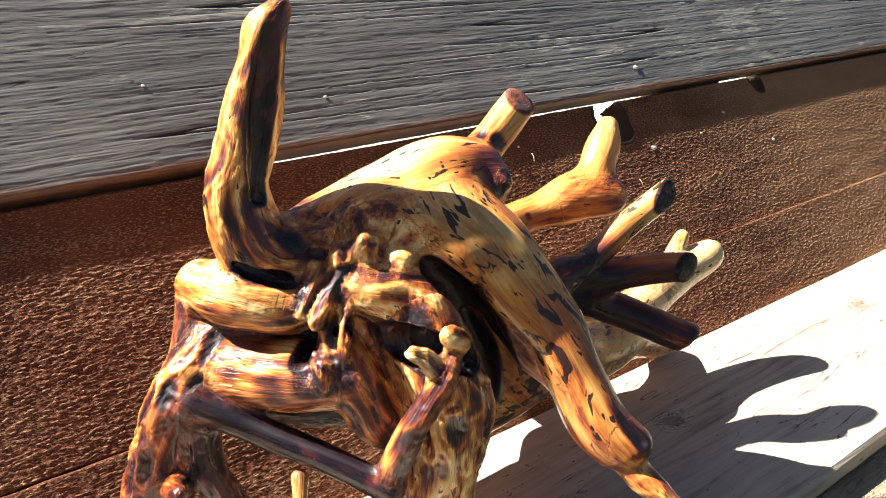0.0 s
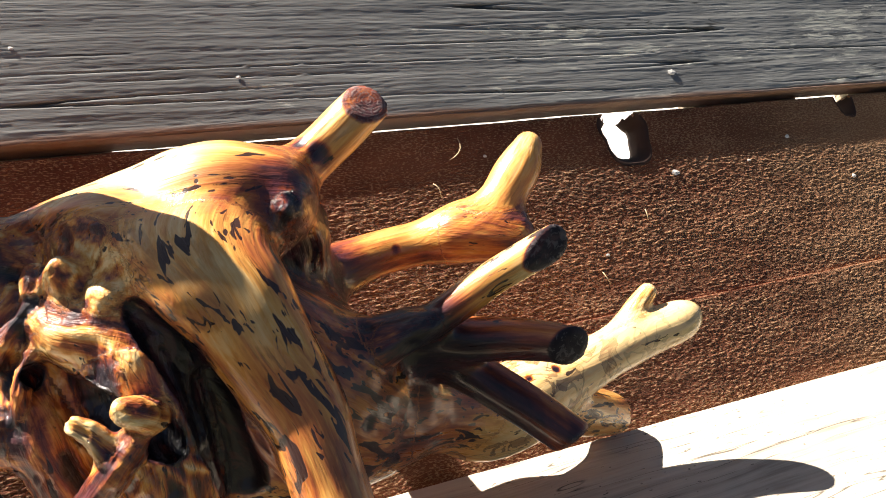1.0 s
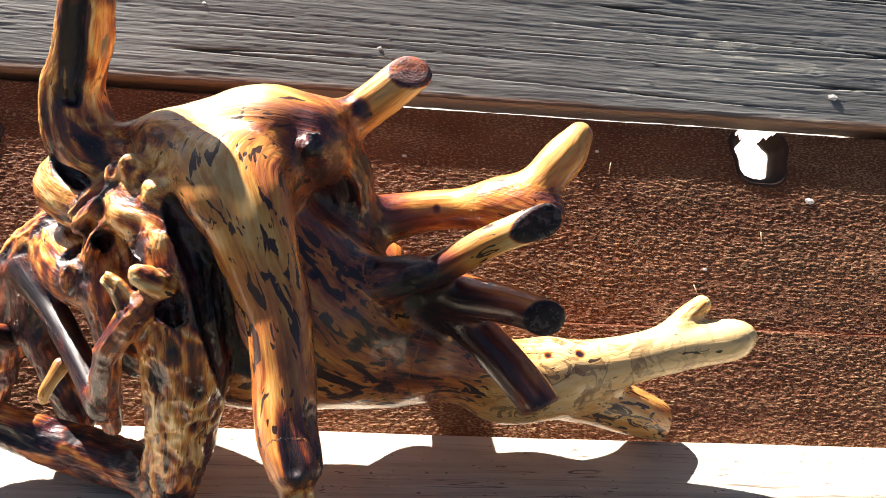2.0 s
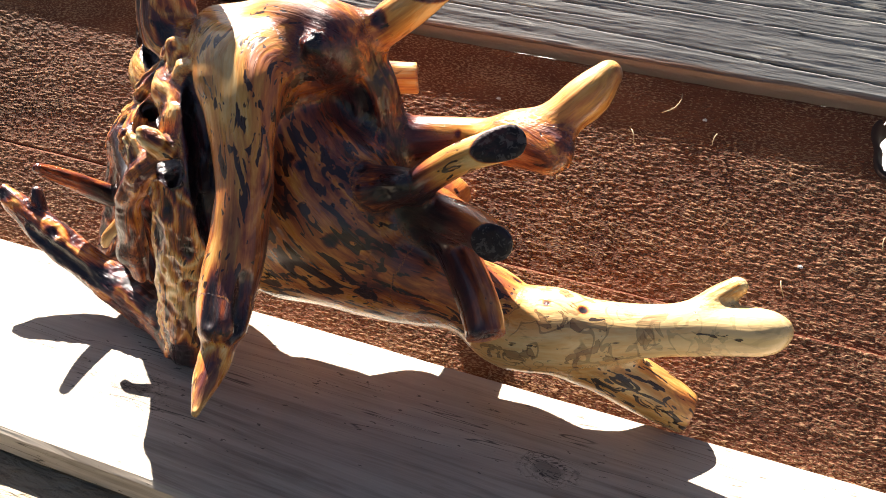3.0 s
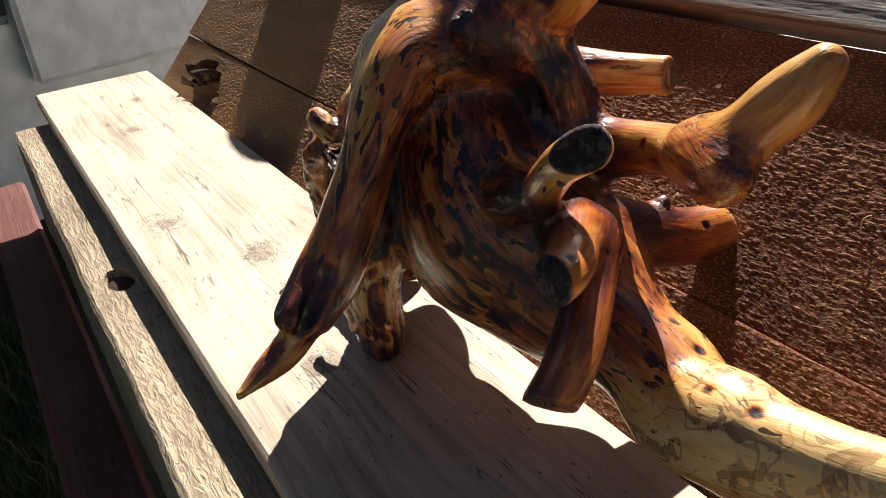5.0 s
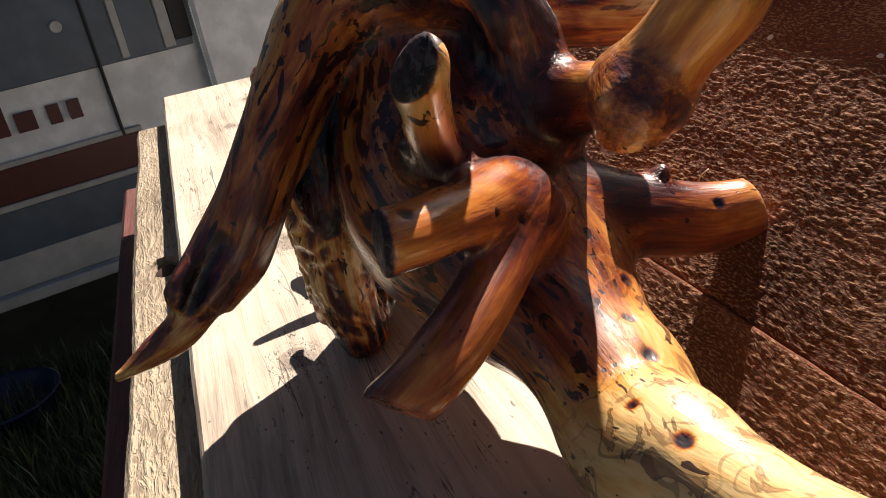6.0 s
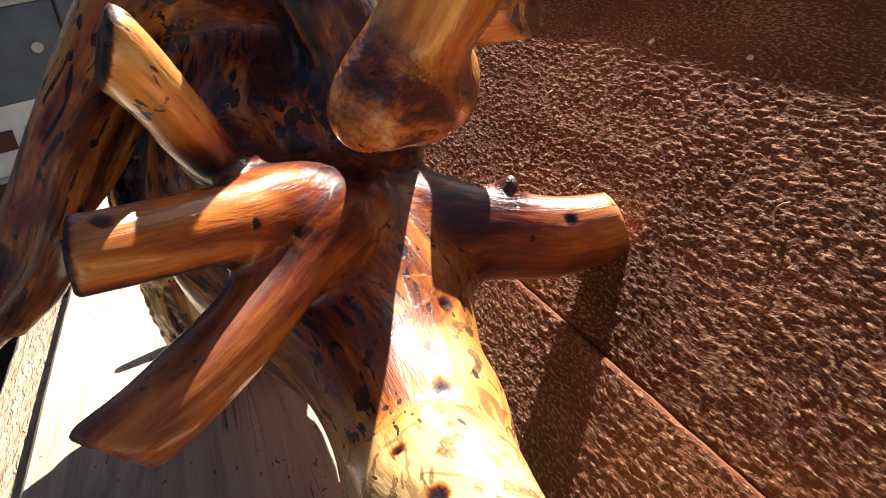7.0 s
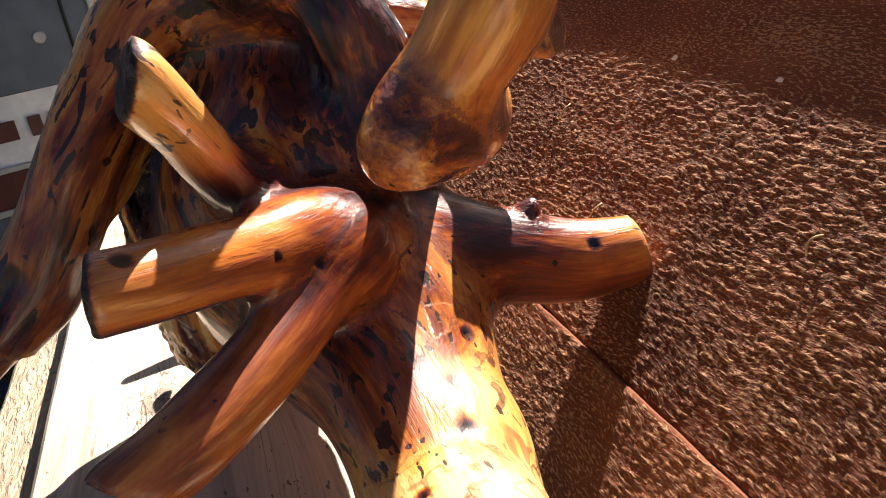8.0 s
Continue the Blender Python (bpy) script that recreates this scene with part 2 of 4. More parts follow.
RED_PAINT = weathered("faded dark red paint", [(0.2, (0.055, 0.015, 0.013)), (0.5, (0.11, 0.027, 0.023)), (0.8, (0.17, 0.065, 0.05))], 0.5, 0.7)

# ---- building helpers ----
SEAT = 0.45
LEAN_BACK = math.atan(0.9527)          # the back boards lean away from upright
SLOPE = Vector((0, math.sin(LEAN_BACK), math.cos(LEAN_BACK)))
OUT = Vector((0, -math.cos(LEAN_BACK), math.sin(LEAN_BACK)))


def on_back(x, s, lift=0.0):
    """A place on the face of the back boards: s metres up the slope from the seat's level."""
    return Vector((x, 0.0297, SEAT)) + SLOPE * s + OUT * lift


def mesh_of(name, bm, material, smooth=False):
    me = bpy.data.meshes.new(name)
    bm.normal_update()
    bm.to_mesh(me)
    bm.free()
    me.materials.append(material)
    if smooth:
        me.polygons.foreach_set("use_smooth", [True] * len(me.polygons))
    return me


def part(name, bm, material, parent, label="", smooth=False, at=None):
    ob = new(name, mesh_of(name, bm, material, smooth))
    ob.parent = parent
    if at is not None:
        ob.matrix_basis = at
    return tagged(ob, label)


def thing(name, label, category, at=(0, 0, 0), group="", kind=""):
    ob = new(name)
    ob.location = at
    ob.empty_display_size = 0.05
    return tagged(ob, label, category, group, kind)


def box_bm(lx, ly, lz, bevel=0.0, segs=1):
    bm = bmesh.new()
    bmesh.ops.create_cube(bm, size=1.0, matrix=Matrix.Diagonal((lx, ly, lz, 1)))
    if bevel:
        bmesh.ops.bevel(bm, geom=bm.edges[:], offset=bevel, segments=segs, profile=0.6, affect="EDGES")
    return bm


def board_bm(length, width, thick, cuts=60, wave=0.0012, seed=0.0, bevel=0.002):
    """A plank along x with eased, slightly wavy edges; its middle is at the origin, width along y."""
    bm = bmesh.new()
    ring = []
    for y, z in ((-1, -1), (1, -1), (1, 1), (-1, 1)):
        for k in ((0, 1) if y * z > 0 else (1, 0)):
            ring.append((y * (width / 2 - (bevel if k else 0)), z * (thick / 2 - (0 if k else bevel))))
    rows = []
    for i in range(cuts + 1):
        x = -length / 2 + length * i / cuts
        row = []
        for j, (y, z) in enumerate(ring):
            wy = noise.noise((x * 5, 3.1 * (y > 0), seed)) * wave + noise.noise((x * 40, y * 9, seed + 7)) * wave * 0.5
            wz = noise.noise((x * 4, 5.0 * (z > 0) + y * 3, seed + 3)) * wave * 0.6
            row.append(bm.verts.new((x, y + wy, z + wz)))
        rows.append(row)
    n = len(ring)
    for a, b in zip(rows[:-1], rows[1:]):
        for j in range(n):
            bm.faces.new((a[j], a[(j + 1) % n], b[(j + 1) % n], b[j]))
    bm.faces.new(rows[0][::-1])
    bm.faces.new(rows[-1])
    bmesh.ops.recalc_face_normals(bm, faces=bm.faces[:])
    return bm


def tube_bm(nodes, sides=10, wobble=0.0, seed=0.0):
    """A tapered limb through nodes of x, y, z, radius."""
    bm = bmesh.new()
    pts = [Vector(n[:3]) for n in nodes]
    rows, up = [], Vector((0.3, 0.1, 1)).normalized()
    for i, p in enumerate(pts):
        way = (pts[min(i + 1, len(pts) - 1)] - pts[max(i - 1, 0)]).normalized()
        a = way.cross(up).normalized()
        b = way.cross(a)
        row = []
        for k in range(sides):
            t = 2 * math.pi * k / sides
            v = a * math.cos(t) + b * math.sin(t)
            r = nodes[i][3] * (1 + wobble * noise.noise(p * 60 + v * 1.5 + Vector((seed, 0, 0))))
            row.append(bm.verts.new(p + v * r))
        rows.append(row)
    for a, b in zip(rows[:-1], rows[1:]):
        for k in range(sides):
            bm.faces.new((a[k], a[(k + 1) % sides], b[(k + 1) % sides], b[k]))
    bm.faces.new(rows[0][::-1])
    bm.faces.new(rows[-1])
    bmesh.ops.recalc_face_normals(bm, faces=bm.faces[:])
    return bm


def carve(bm, cutters):
    """Cuts the cutter meshes out of bm, and returns the rest."""
    me = bpy.data.meshes.new("blank")
    bm.to_mesh(me)
    bm.free()
    ob = new("blank", me)
    tools = []
    for c in cutters:
        cm = bpy.data.meshes.new("cutter")
        c.to_mesh(cm)
        c.free()
        tools.append(new("cutter", cm))
        mod = ob.modifiers.new("cut", "BOOLEAN")
        mod.operation, mod.object, mod.solver = "DIFFERENCE", tools[-1], "EXACT"
    deps = bpy.context.evaluated_depsgraph_get()
    cut = bpy.data.meshes.new_from_object(ob.evaluated_get(deps))
    out = bmesh.new()
    out.from_mesh(cut)
    for o in (ob, *tools):
        old = o.data
        bpy.data.objects.remove(o)
        bpy.data.meshes.remove(old)
    bpy.data.meshes.remove(cut)
    return out


def knot_cutter(x, y, z, rx, ry):
    c = bmesh.new()
    bmesh.ops.create_icosphere(c, subdivisions=3, radius=1.0, matrix=Matrix.Translation((x, y, z)) @ Matrix.Diagonal((rx, ry, 0.075, 1)))
    for v in c.verts:
        v.co += 0.004 * noise.noise_vector(v.co * 60)
    return c


def gradient_noise(x, y, seed=0):
    """Smooth noise over arrays, about -1 to 1."""
    xi, yi = np.floor(x).astype(np.int64), np.floor(y).astype(np.int64)
    xf, yf = x - xi, y - yi

    def corner(i, j):
        h = ((xi + i) * 374761393 + (yi + j) * 668265263 + seed * 1442695041) & 0xFFFFFFFF
        h = ((h ^ (h >> 13)) * 1274126177) & 0xFFFFFFFF
        a = ((h ^ (h >> 16)) & 0xFFFF) * (2 * math.pi / 65536)
        return np.cos(a) * (xf - i) + np.sin(a) * (yf - j)

    u, v = xf * xf * xf * (xf * (xf * 6 - 15) + 10), yf * yf * yf * (yf * (yf * 6 - 15) + 10)
    a, b = corner(0, 0) * (1 - u) + corner(1, 0) * u, corner(0, 1) * (1 - u) + corner(1, 1) * u
    return 1.5 * (a * (1 - v) + b * v)


def torn(x, y, seed, calm=9.0):
    """Rough-sawn face: short torn ridges that follow the grain, thinner in patches and above calm."""
    y = y + 0.006 * gradient_noise(x * 5, y * 9, seed)
    thick = gradient_noise(x * 9, y * 22, seed + 1) + 0.5 * gradient_noise(x * 30, y * 70, seed + 2)
    smooth = np.clip((y - calm) / 0.03, 0, 1) * np.clip((0.28 - x) / 0.25, 0, 1)
    a = gradient_noise(x * 320, y * 860, seed + 3)
    b = gradient_noise(x * 480, y * 1000, seed + 4)
    # the saw tore longer, coarser fibres too, most of all towards the far end
    coarse = 0.55 + 0.45 * np.clip((-0.62 - x) / 0.25, 0, 1)
    a = a + (1.35 * gradient_noise(x * 125, y * 520, seed + 6) - a) * coarse
    h = np.clip(a + 0.04 + 0.14 * thick, 0, 1) * 0.0007 + np.clip(b + 0.05 + 0.1 * thick, 0, 1) * 0.00025
    return h * (1 - 0.7 * smooth) + 0.00025 * gradient_noise(x * 12, y * 60, seed + 5)


def torn_calm(x, y, seed):
    return torn(x, y, seed, 0.040)


def combed(x, y, seed):
    """Weathered face: raised grain with long drying checks and lifted splinters."""
    y = y + 0.004 * gradient_noise(x * 1.6, y * 7, seed)
    h = 0.00018 * gradient_noise(x * 4, y * 150, seed + 1) + 0.00010 * gradient_noise(x * 11, y * 420, seed + 2) + 0.00012 * gradient_noise(x * 60, y * 900, seed + 3)
    rag = gradient_noise(x * 10, y * 28, seed + 6)
    h += 0.0004 * np.clip(gradient_noise(x * 22, y * 330, seed + 7) - 0.25, 0, 1) * np.clip(rag + 0.1, 0, 1) * 2
    check = np.abs(gradient_noise(x * 0.8, y * 62, seed + 4))
    open_ = np.clip(gradient_noise(x * 3.0, y * 40, seed + 5) + 0.35, 0, 1)
    return h - 0.0042 * np.clip(1 - check / 0.03, 0, 1) * np.clip(open_ * 2, 0, 1)


def relief_board(length, width, thick, height, seed, near, fine, dy, holes=(), seen=-9.0):
    """A plank along x whose upper face carries a relief; near: the stretch that gets the fine step. Holes: x, y, rx, ry."""
    xs = [-length / 2]
    while xs[-1] < length / 2:
        xs.append(xs[-1] + (fine if near[0] < xs[-1] < near[1] else fine * 2.4))
    xs, ys = np.array(xs), [-width / 2]
    while ys[-1] < width / 2:
        ys.append(min(width / 2, ys[-1] + (dy if ys[-1] > seen else dy * 6)))
    ys = np.array(ys)
    edge_low = 0.0007 * gradient_noise(xs * 9, xs * 0, seed + 20) + 0.0005 * gradient_noise(xs * 60, xs * 0, seed + 21)
    edge_high = 0.0007 * gradient_noise(xs * 8, xs * 0 + 5, seed + 22) + 0.0005 * gradient_noise(xs * 55, xs * 0 + 5, seed + 23)
    x, y = np.meshgrid(xs, ys, indexing="ij")
    k = (y + width / 2) / width
    y = y + edge_low[:, None] * (1 - k) + edge_high[:, None] * k
    z = thick / 2 + height(x, y, seed)
    rim = np.minimum(y + width / 2, width / 2 - y)
    z -= 0.0007 * np.clip(1 - rim / 0.0015, 0, 1) ** 2
    nx, ny = x.shape
    front = np.stack([x, y, z], -1).reshape(-1, 3)
    index = np.arange(nx * ny).reshape(nx, ny)
    quads = np.stack([index[:-1, :-1], index[1:, :-1], index[1:, 1:], index[:-1, 1:]], -1).reshape(-1, 4)
    mid = front[quads].mean(1)
    for hx, hy, rx, ry in holes:
        a = np.arctan2(mid[:, 1] - hy, mid[:, 0] - hx)
        q = 1 + 0.10 * np.sin(2 * a + hx * 40) + 0.06 * np.sin(5 * a)
        hit = ((mid[:, 0] - hx) / (rx * q)) ** 2 + ((mid[:, 1] - hy) / (ry * q)) ** 2 < 1
        # draw the ragged edge of the cut onto the hole's outline
        edge = np.intersect1d(quads[hit], quads[~hit])
        ex, ey = front[edge, 0] - hx, front[edge, 1] - hy
        a = np.arctan2(ey, ex)
        f = np.hypot(ex / rx, ey / ry) / (1 + 0.10 * np.sin(2 * a + hx * 40) + 0.06 * np.sin(5 * a))
        keep = ey / f + hy < width / 2 - 0.0008
        front[edge[keep], 0], front[edge[keep], 1] = (hx + ex / f)[keep], (hy + ey / f)[keep]
        quads = quads[~hit]
        mid = front[quads].mean(1)
    loop = np.concatenate([index[:, 0], index[-1, 1:], index[::-1, -1][1:], index[0, ::-1][1:-1]])
    low = front[loop].copy()
    low[:, 2] = -thick / 2
    base = len(front)
    ring = np.arange(len(loop)) + base
    nxt = np.roll(np.arange(len(loop)), -1)
    skirt = np.stack([loop, ring, ring[nxt], loop[nxt]], 1)
    edge = 0.5 * (front[loop] + front[loop[nxt]])
    for hx, hy, rx, ry in holes:
        out = ((edge[:, 0] - hx) / rx) ** 2 + ((edge[:, 1] - hy) / ry) ** 2 > 1
        skirt, edge = skirt[out], edge[out]
    raised = np.concatenate([((z - z.mean()) / 0.00035).ravel(), np.zeros(len(loop))])
    me = bpy.data.meshes.new("board")
    faces = quads.tolist() + skirt.tolist()
    if not holes:
        faces.append(ring[::-1].tolist())
    me.from_pydata(np.vstack([front, low]).tolist(), [], faces)
    me.attributes.new("raised", "FLOAT", "POINT").data.foreach_set("value", raised.astype(np.float32))
    me.polygons.foreach_set("use_smooth", [True] * len(quads) + [False] * (len(me.polygons) - len(quads)))
    return me


def board_part(name, me, material, parent, label, at):
    me.materials.append(material)
    ob = new(name, me)
    ob.parent, ob.matrix_basis = parent, at
    return tagged(ob, label)


# ---- ground ----
GROUND = -0.90


def ground():
    m = Mat("grass and bare earth")
    p = m.coords()
    n = m.noise(p, 3.0, 6, 0.65)
    f = m.noise(p, 60.0, 4, 0.7)
    c = m.mix(m.step(n, 0.35, 0.65), (0.028, 0.034, 0.014), (0.070, 0.062, 0.038))
    c = m.mix(m.step(f, 0.45, 0.7), c, (0.050, 0.054, 0.026))
    mat = m.done(c, 0.9, [(f, 0.02, 0.8)])
    bm = bmesh.new()
    bmesh.ops.create_grid(bm, x_segments=60, y_segments=60, size=1.0)
    for v in bm.verts:
        r = v.co.xy
        v.co.xy = Vector((r.x * (4 + 400 * abs(r.x) ** 3), r.y * (4 + 400 * abs(r.y) ** 3)))
        v.co.z = GROUND + 0.02 * noise.noise(v.co * 0.8)
    ob = new("ground", mesh_of("ground", bm, mat, True))
    tagged(ob, "short green and dry grass on uneven ground", "ground", kind="structure")


ground()


def gravel_yard():
    m = Mat("pale gravel")
    p = m.coords()
    n = m.noise(p, 30.0, 5, 0.7)
    mat = m.done(m.mix(m.step(n, 0.3, 0.7), (0.55, 0.52, 0.47), (0.78, 0.75, 0.70)), 0.9, [(n, 0.02, 0.6)])
    ob = new("pavement", mesh_of("pavement", box_bm(14, 9, 0.06, 0.01), mat))
    ob.location = (1.0, 5.6, GROUND + 0.01)
    tagged(ob, "pale sunlit gravel yard behind the bench", "gravel", kind="structure")


gravel_yard()

# ---- bench of weathered planks ----
BENCH_L, BENCH_R = -0.79, 1.9


def bench():
    b = thing("plank_bench", "weathered timber bench, bleached seat plank, sloping brown stained back boards", "bench", (0.5, 0, GROUND))
    mid = lambda x, y, z: Matrix.Translation((x - 0.5, y, z - GROUND))
    length = BENCH_R - BENCH_L
    cx = (BENCH_R + BENCH_L) / 2
    part("seat_plank", board_bm(length, 0.184, 0.021, 90, 0.0012, 1.0, 0.003), SEAT_WOOD, b, "bleached seat plank with knots and fine checks", at=mid(cx, -0.092, SEAT - 0.0105))
    beam = board_bm(length - 0.1, 0.058, 0.155, 120, 0.003, 4.0, 0.004)
    hx = -0.095 - (cx + 0.04)
    beam = carve(beam, [knot_cutter(hx, 0.002, 0.0775, 0.026, 0.013)])
    part("front_beam", beam, EDGE_WOOD, b, "rough grey-gold beam standing on edge", at=mid(cx + 0.04, -0.204, 0.424 - 0.0775))
    # a dark plug stands in for the shade inside the hole
    plug = bmesh.new()
    bmesh.ops.create_uvsphere(plug, u_segments=24, v_segments=10, radius=1.0)
    bmesh.ops.transform(plug, verts=plug.verts, matrix=Matrix.Diagonal((0.028, 0.015, 0.012, 1)))
    part("hole_shade_plug", plug, KNOT, b, "dark plug that paints the shade inside the knot hole", True, at=mid(-0.095, -0.202, 0.424 - 0.016))
    part("support_beam", board_bm(length - 0.2, 0.12, 0.04, 20, 0.001, 9.0), EDGE_WOOD, b, at=mid(cx, -0.10, 0.402))
    part("red_rail", board_bm(length + 0.3, 0.07, 0.05, 40, 0.001, 6.0, 0.006), RED_PAINT, b, "dark red painted rail with chipped paint", at=mid(cx, -0.275, 0.245))
    tilt = Matrix.Rotation(math.pi / 2 - LEAN_BACK, 4, "X")
    lie = lambda x, s, thick, lift=0.0: Matrix.Translation(on_back(x, s, lift - thick / 2) - Vector((0.5, 0, GROUND))) @ tilt
    near = (-0.72 - cx, 1.10 - cx)
    board_part("back_board", relief_board(length - 0.04, 0.184, 0.022, torn, 3, near, 0.0010, 0.0006, seen=-0.005), BROWN, b, "lower brown stained rough-sawn back board", lie(cx, 0.0698 - 0.0925, 0.022, 0.0036) @ Matrix.Rotation(0.0025, 4, "Z") @ Matrix.Rotation(-0.004, 4, "Y"))
    mid_s = 0.0692 + 0.09025
    holes = [(0.667, 0.229, 0.027, 0.028), (0.957, 0.242, 0.013, 0.016), (0.015, 0.203, 0.019, 0.019)]
    board_part("back_board", relief_board(length - 0.04, 0.1805, 0.020, torn_calm, 40, near, 0.0010, 0.0006, [(x - cx, q - mid_s, rx, ry) for x, q, rx, ry in holes]),
                       BROWN, b, "upper brown stained rough-sawn back board with knot holes", lie(cx, mid_s, 0.020))
    for n, (x, q, rx, ry) in enumerate(holes):
        rim = bmesh.new()
        rows = []
        for lay, (grow, z) in enumerate(((1.10, 0.0102), (1.02, 0.0112), (0.90, 0.0085), (0.74, 0.002), (0.66, -0.005), (0.72, -0.011), (1.06, -0.011))):
            row = []
            for k in range(40):
                a = 2 * math.pi * k / 40
                g = grow * (1 + 0.10 * math.sin(2 * a + (x - cx) * 40) + 0.06 * math.sin(5 * a)) * (1 + (0.07 if lay > 1 else 0.02) * noise.noise((math.cos(a) * 3, math.sin(a) * 3, n * 9 + z * 200)))
                row.append(rim.verts.new((x - cx + rx * g * math.cos(a), q - mid_s + ry * g * math.sin(a), z)))
            rows.append(row)
        for a, c in zip(rows[:-1], rows[1:]):
            for k in range(40):
                rim.faces.new((a[k], a[(k + 1) % 40], c[(k + 1) % 40], c[k]))
        if q + ry * 1.1 > 0.2475:
            bmesh.ops.delete(rim, geom=[v for v in rim.verts if v.co.y > 0.0892], context="VERTS")
        part("knot_rim", rim, KNOT, b, "dark bark rim of a knot hole", True, at=lie(cx, mid_s, 0.020))
    board_part("top_board", relief_board(length, 0.20, 0.022, combed, 70, near, 0.0024, 0.0008), GREY_WOOD, b, "silver grey weathered top board with raised grain and long cracks", lie(cx, 0.2575 + 0.10, 0.022, 0.006))
    # unseen strips added behind the boards to stop light through the gaps
    for x0, x1 in ((-0.79, 0.235), (0.775, 0.92), (1.0, 1.88)):
        part("gap_blocker", box_bm(x1 - x0, 0.07, 0.02, 0.002), EDGE_WOOD, b, at=lie((x0 + x1) / 2, 0.252, 0.02, -0.0225))
    part("gap_blocker", box_bm(length - 0.06, 0.05, 0.02, 0.002), EDGE_WOOD, b, at=lie(cx, 0.0686, 0.02, -0.0225))
    for x in (-0.55, -0.10, 1.4):
        part("leg", box_bm(0.09, 0.09, 0.36 - GROUND, 0.004), EDGE_WOOD, b, at=mid(x, -0.14, (0.38 + GROUND) / 2 - 0.01))
        part("back_brace", box_bm(0.09, 0.62, 0.04, 0.004), EDGE_WOOD, b, at=Matrix.Translation(on_back(x + 0.12, 0.17, -0.066) - Vector((0.5, 0, GROUND))) @ tilt)


bench()


def post():
    # never in view; placed to cast the shadow band on the back boards
    p = thing("post", "broad upright wooden post with a rounded top behind the bench", "post", (-0.71, 0.47, GROUND))
    bm = bmesh.new()
    prof = [(-0.108, 0), (0.108, 0), (0.108, 1.88)] + [(0.108 * math.cos(a), 1.88 + 0.075 * math.sin(a)) for a in [math.pi * k / 12 for k in range(1, 12)]] + [(-0.108, 1.88)]
    rows = [[bm.verts.new((x, y, z)) for x, z in prof] for y in (-0.012, 0.012)]
    n = len(prof)
    for k in range(n):
        bm.faces.new((rows[0][k], rows[0][(k + 1) % n], rows[1][(k + 1) % n], rows[1][k]))
    bm.faces.new(rows[0][::-1]), bm.faces.new(rows[1])
    bmesh.ops.recalc_face_normals(bm, faces=bm.faces[:])
    part("upright", bm, EDGE_WOOD, p)


post()


def grass():
    """Blades in tufts over the ground that shows beside and beyond the bench."""
    m = Mat("grass blade")
    n = m.node("NewGeometry", out=8)
    c = m.ramp(n, [(0.0, (0.030, 0.055, 0.012)), (0.6, (0.075, 0.11, 0.025)), (0.85, (0.14, 0.15, 0.05)), (1.0, (0.30, 0.25, 0.12))])
    mat = m.done(c, 0.6)
    rnd = random.Random(5)
    verts, faces = [], []
    for _ in range(5200):
        cx, cy = rnd.uniform(-2.75, 0.9), rnd.uniform(-1.9, -0.33)
        for _ in range(4):
            x, y = cx + rnd.gauss(0, 0.02), cy + rnd.gauss(0, 0.02)
            h, a, w, lean = rnd.uniform(0.05, 0.16), rnd.uniform(0, 6.28), rnd.uniform(0.0015, 0.004), rnd.uniform(0.1, 0.7)
            ux, uy, lx, ly = math.cos(a) * w, math.sin(a) * w, -math.sin(a) * lean * h, math.cos(a) * lean * h
            k = len(verts)
            verts += [(x - ux, y - uy, GROUND - 0.01), (x + ux, y + uy, GROUND - 0.01), (x + ux * 0.7 + lx * 0.35, y + uy * 0.7 + ly * 0.35, GROUND + h * 0.6),
                      (x - ux * 0.7 + lx * 0.35, y - uy * 0.7 + ly * 0.35, GROUND + h * 0.6), (x + lx, y + ly, GROUND + h)]
            faces += [(k, k + 1, k + 2, k + 3), (k + 3, k + 2, k + 4)]
    me = bpy.data.meshes.new("grass")
    me.from_pydata(verts, [], faces)
    me.materials.append(mat)
    tagged(new("grass", me), "rough green and straw grass in the bench's shade", "grass", kind="stuff")


grass()


def tub():
    t = thing("tub", "shallow dark blue plastic tub lying in the grass", "tub", (-2.35, -1.12, GROUND))
    blue = plain("dark blue plastic", (0.012, 0.022, 0.06), 0.4)
    bm = bmesh.new()
    rows = []
    for r, z in ((0.15, 0.0), (0.19, 0.12), (0.205, 0.13), (0.195, 0.135), (0.18, 0.12), (0.14, 0.02)):
        rows.append([bm.verts.new((r * math.cos(6.2832 * k / 28), r * math.sin(6.2832 * k / 28), z)) for k in range(28)])
    for a, b in zip(rows[:-1], rows[1:]):
        for k in range(28):
            bm.faces.new((a[k], a[(k + 1) % 28], b[(k + 1) % 28], b[k]))
    bm.faces.new(rows[0][::-1]), bm.faces.new(rows[-1])
    part("bowl", bm, blue, t, smooth=True)


tub()


def leaf_bm(rnd, size):
    """A dry curled leaf."""
    bm = bmesh.new()
    curl, rows = rnd.uniform(0.6, 1.6), []
    for i in range(6):
        u = i / 5
        w = size * 0.32 * math.sin(math.pi * min(0.98, u * 0.9 + 0.08))
        row = []
        for k in (-1, -0.4, 0.4, 1):
            row.append(bm.verts.new((size * (u - 0.5), k * w, size * (0.22 * curl * (k * k) * (0.4 + u) + 0.3 * curl * (u - 0.5) ** 2) + rnd.uniform(-1, 1) * size * 0.05)))
        rows.append(row)
    for a, b in zip(rows[:-1], rows[1:]):
        for k in range(3):
            bm.faces.new((a[k], a[k + 1], b[k + 1], b[k]))
    return bm


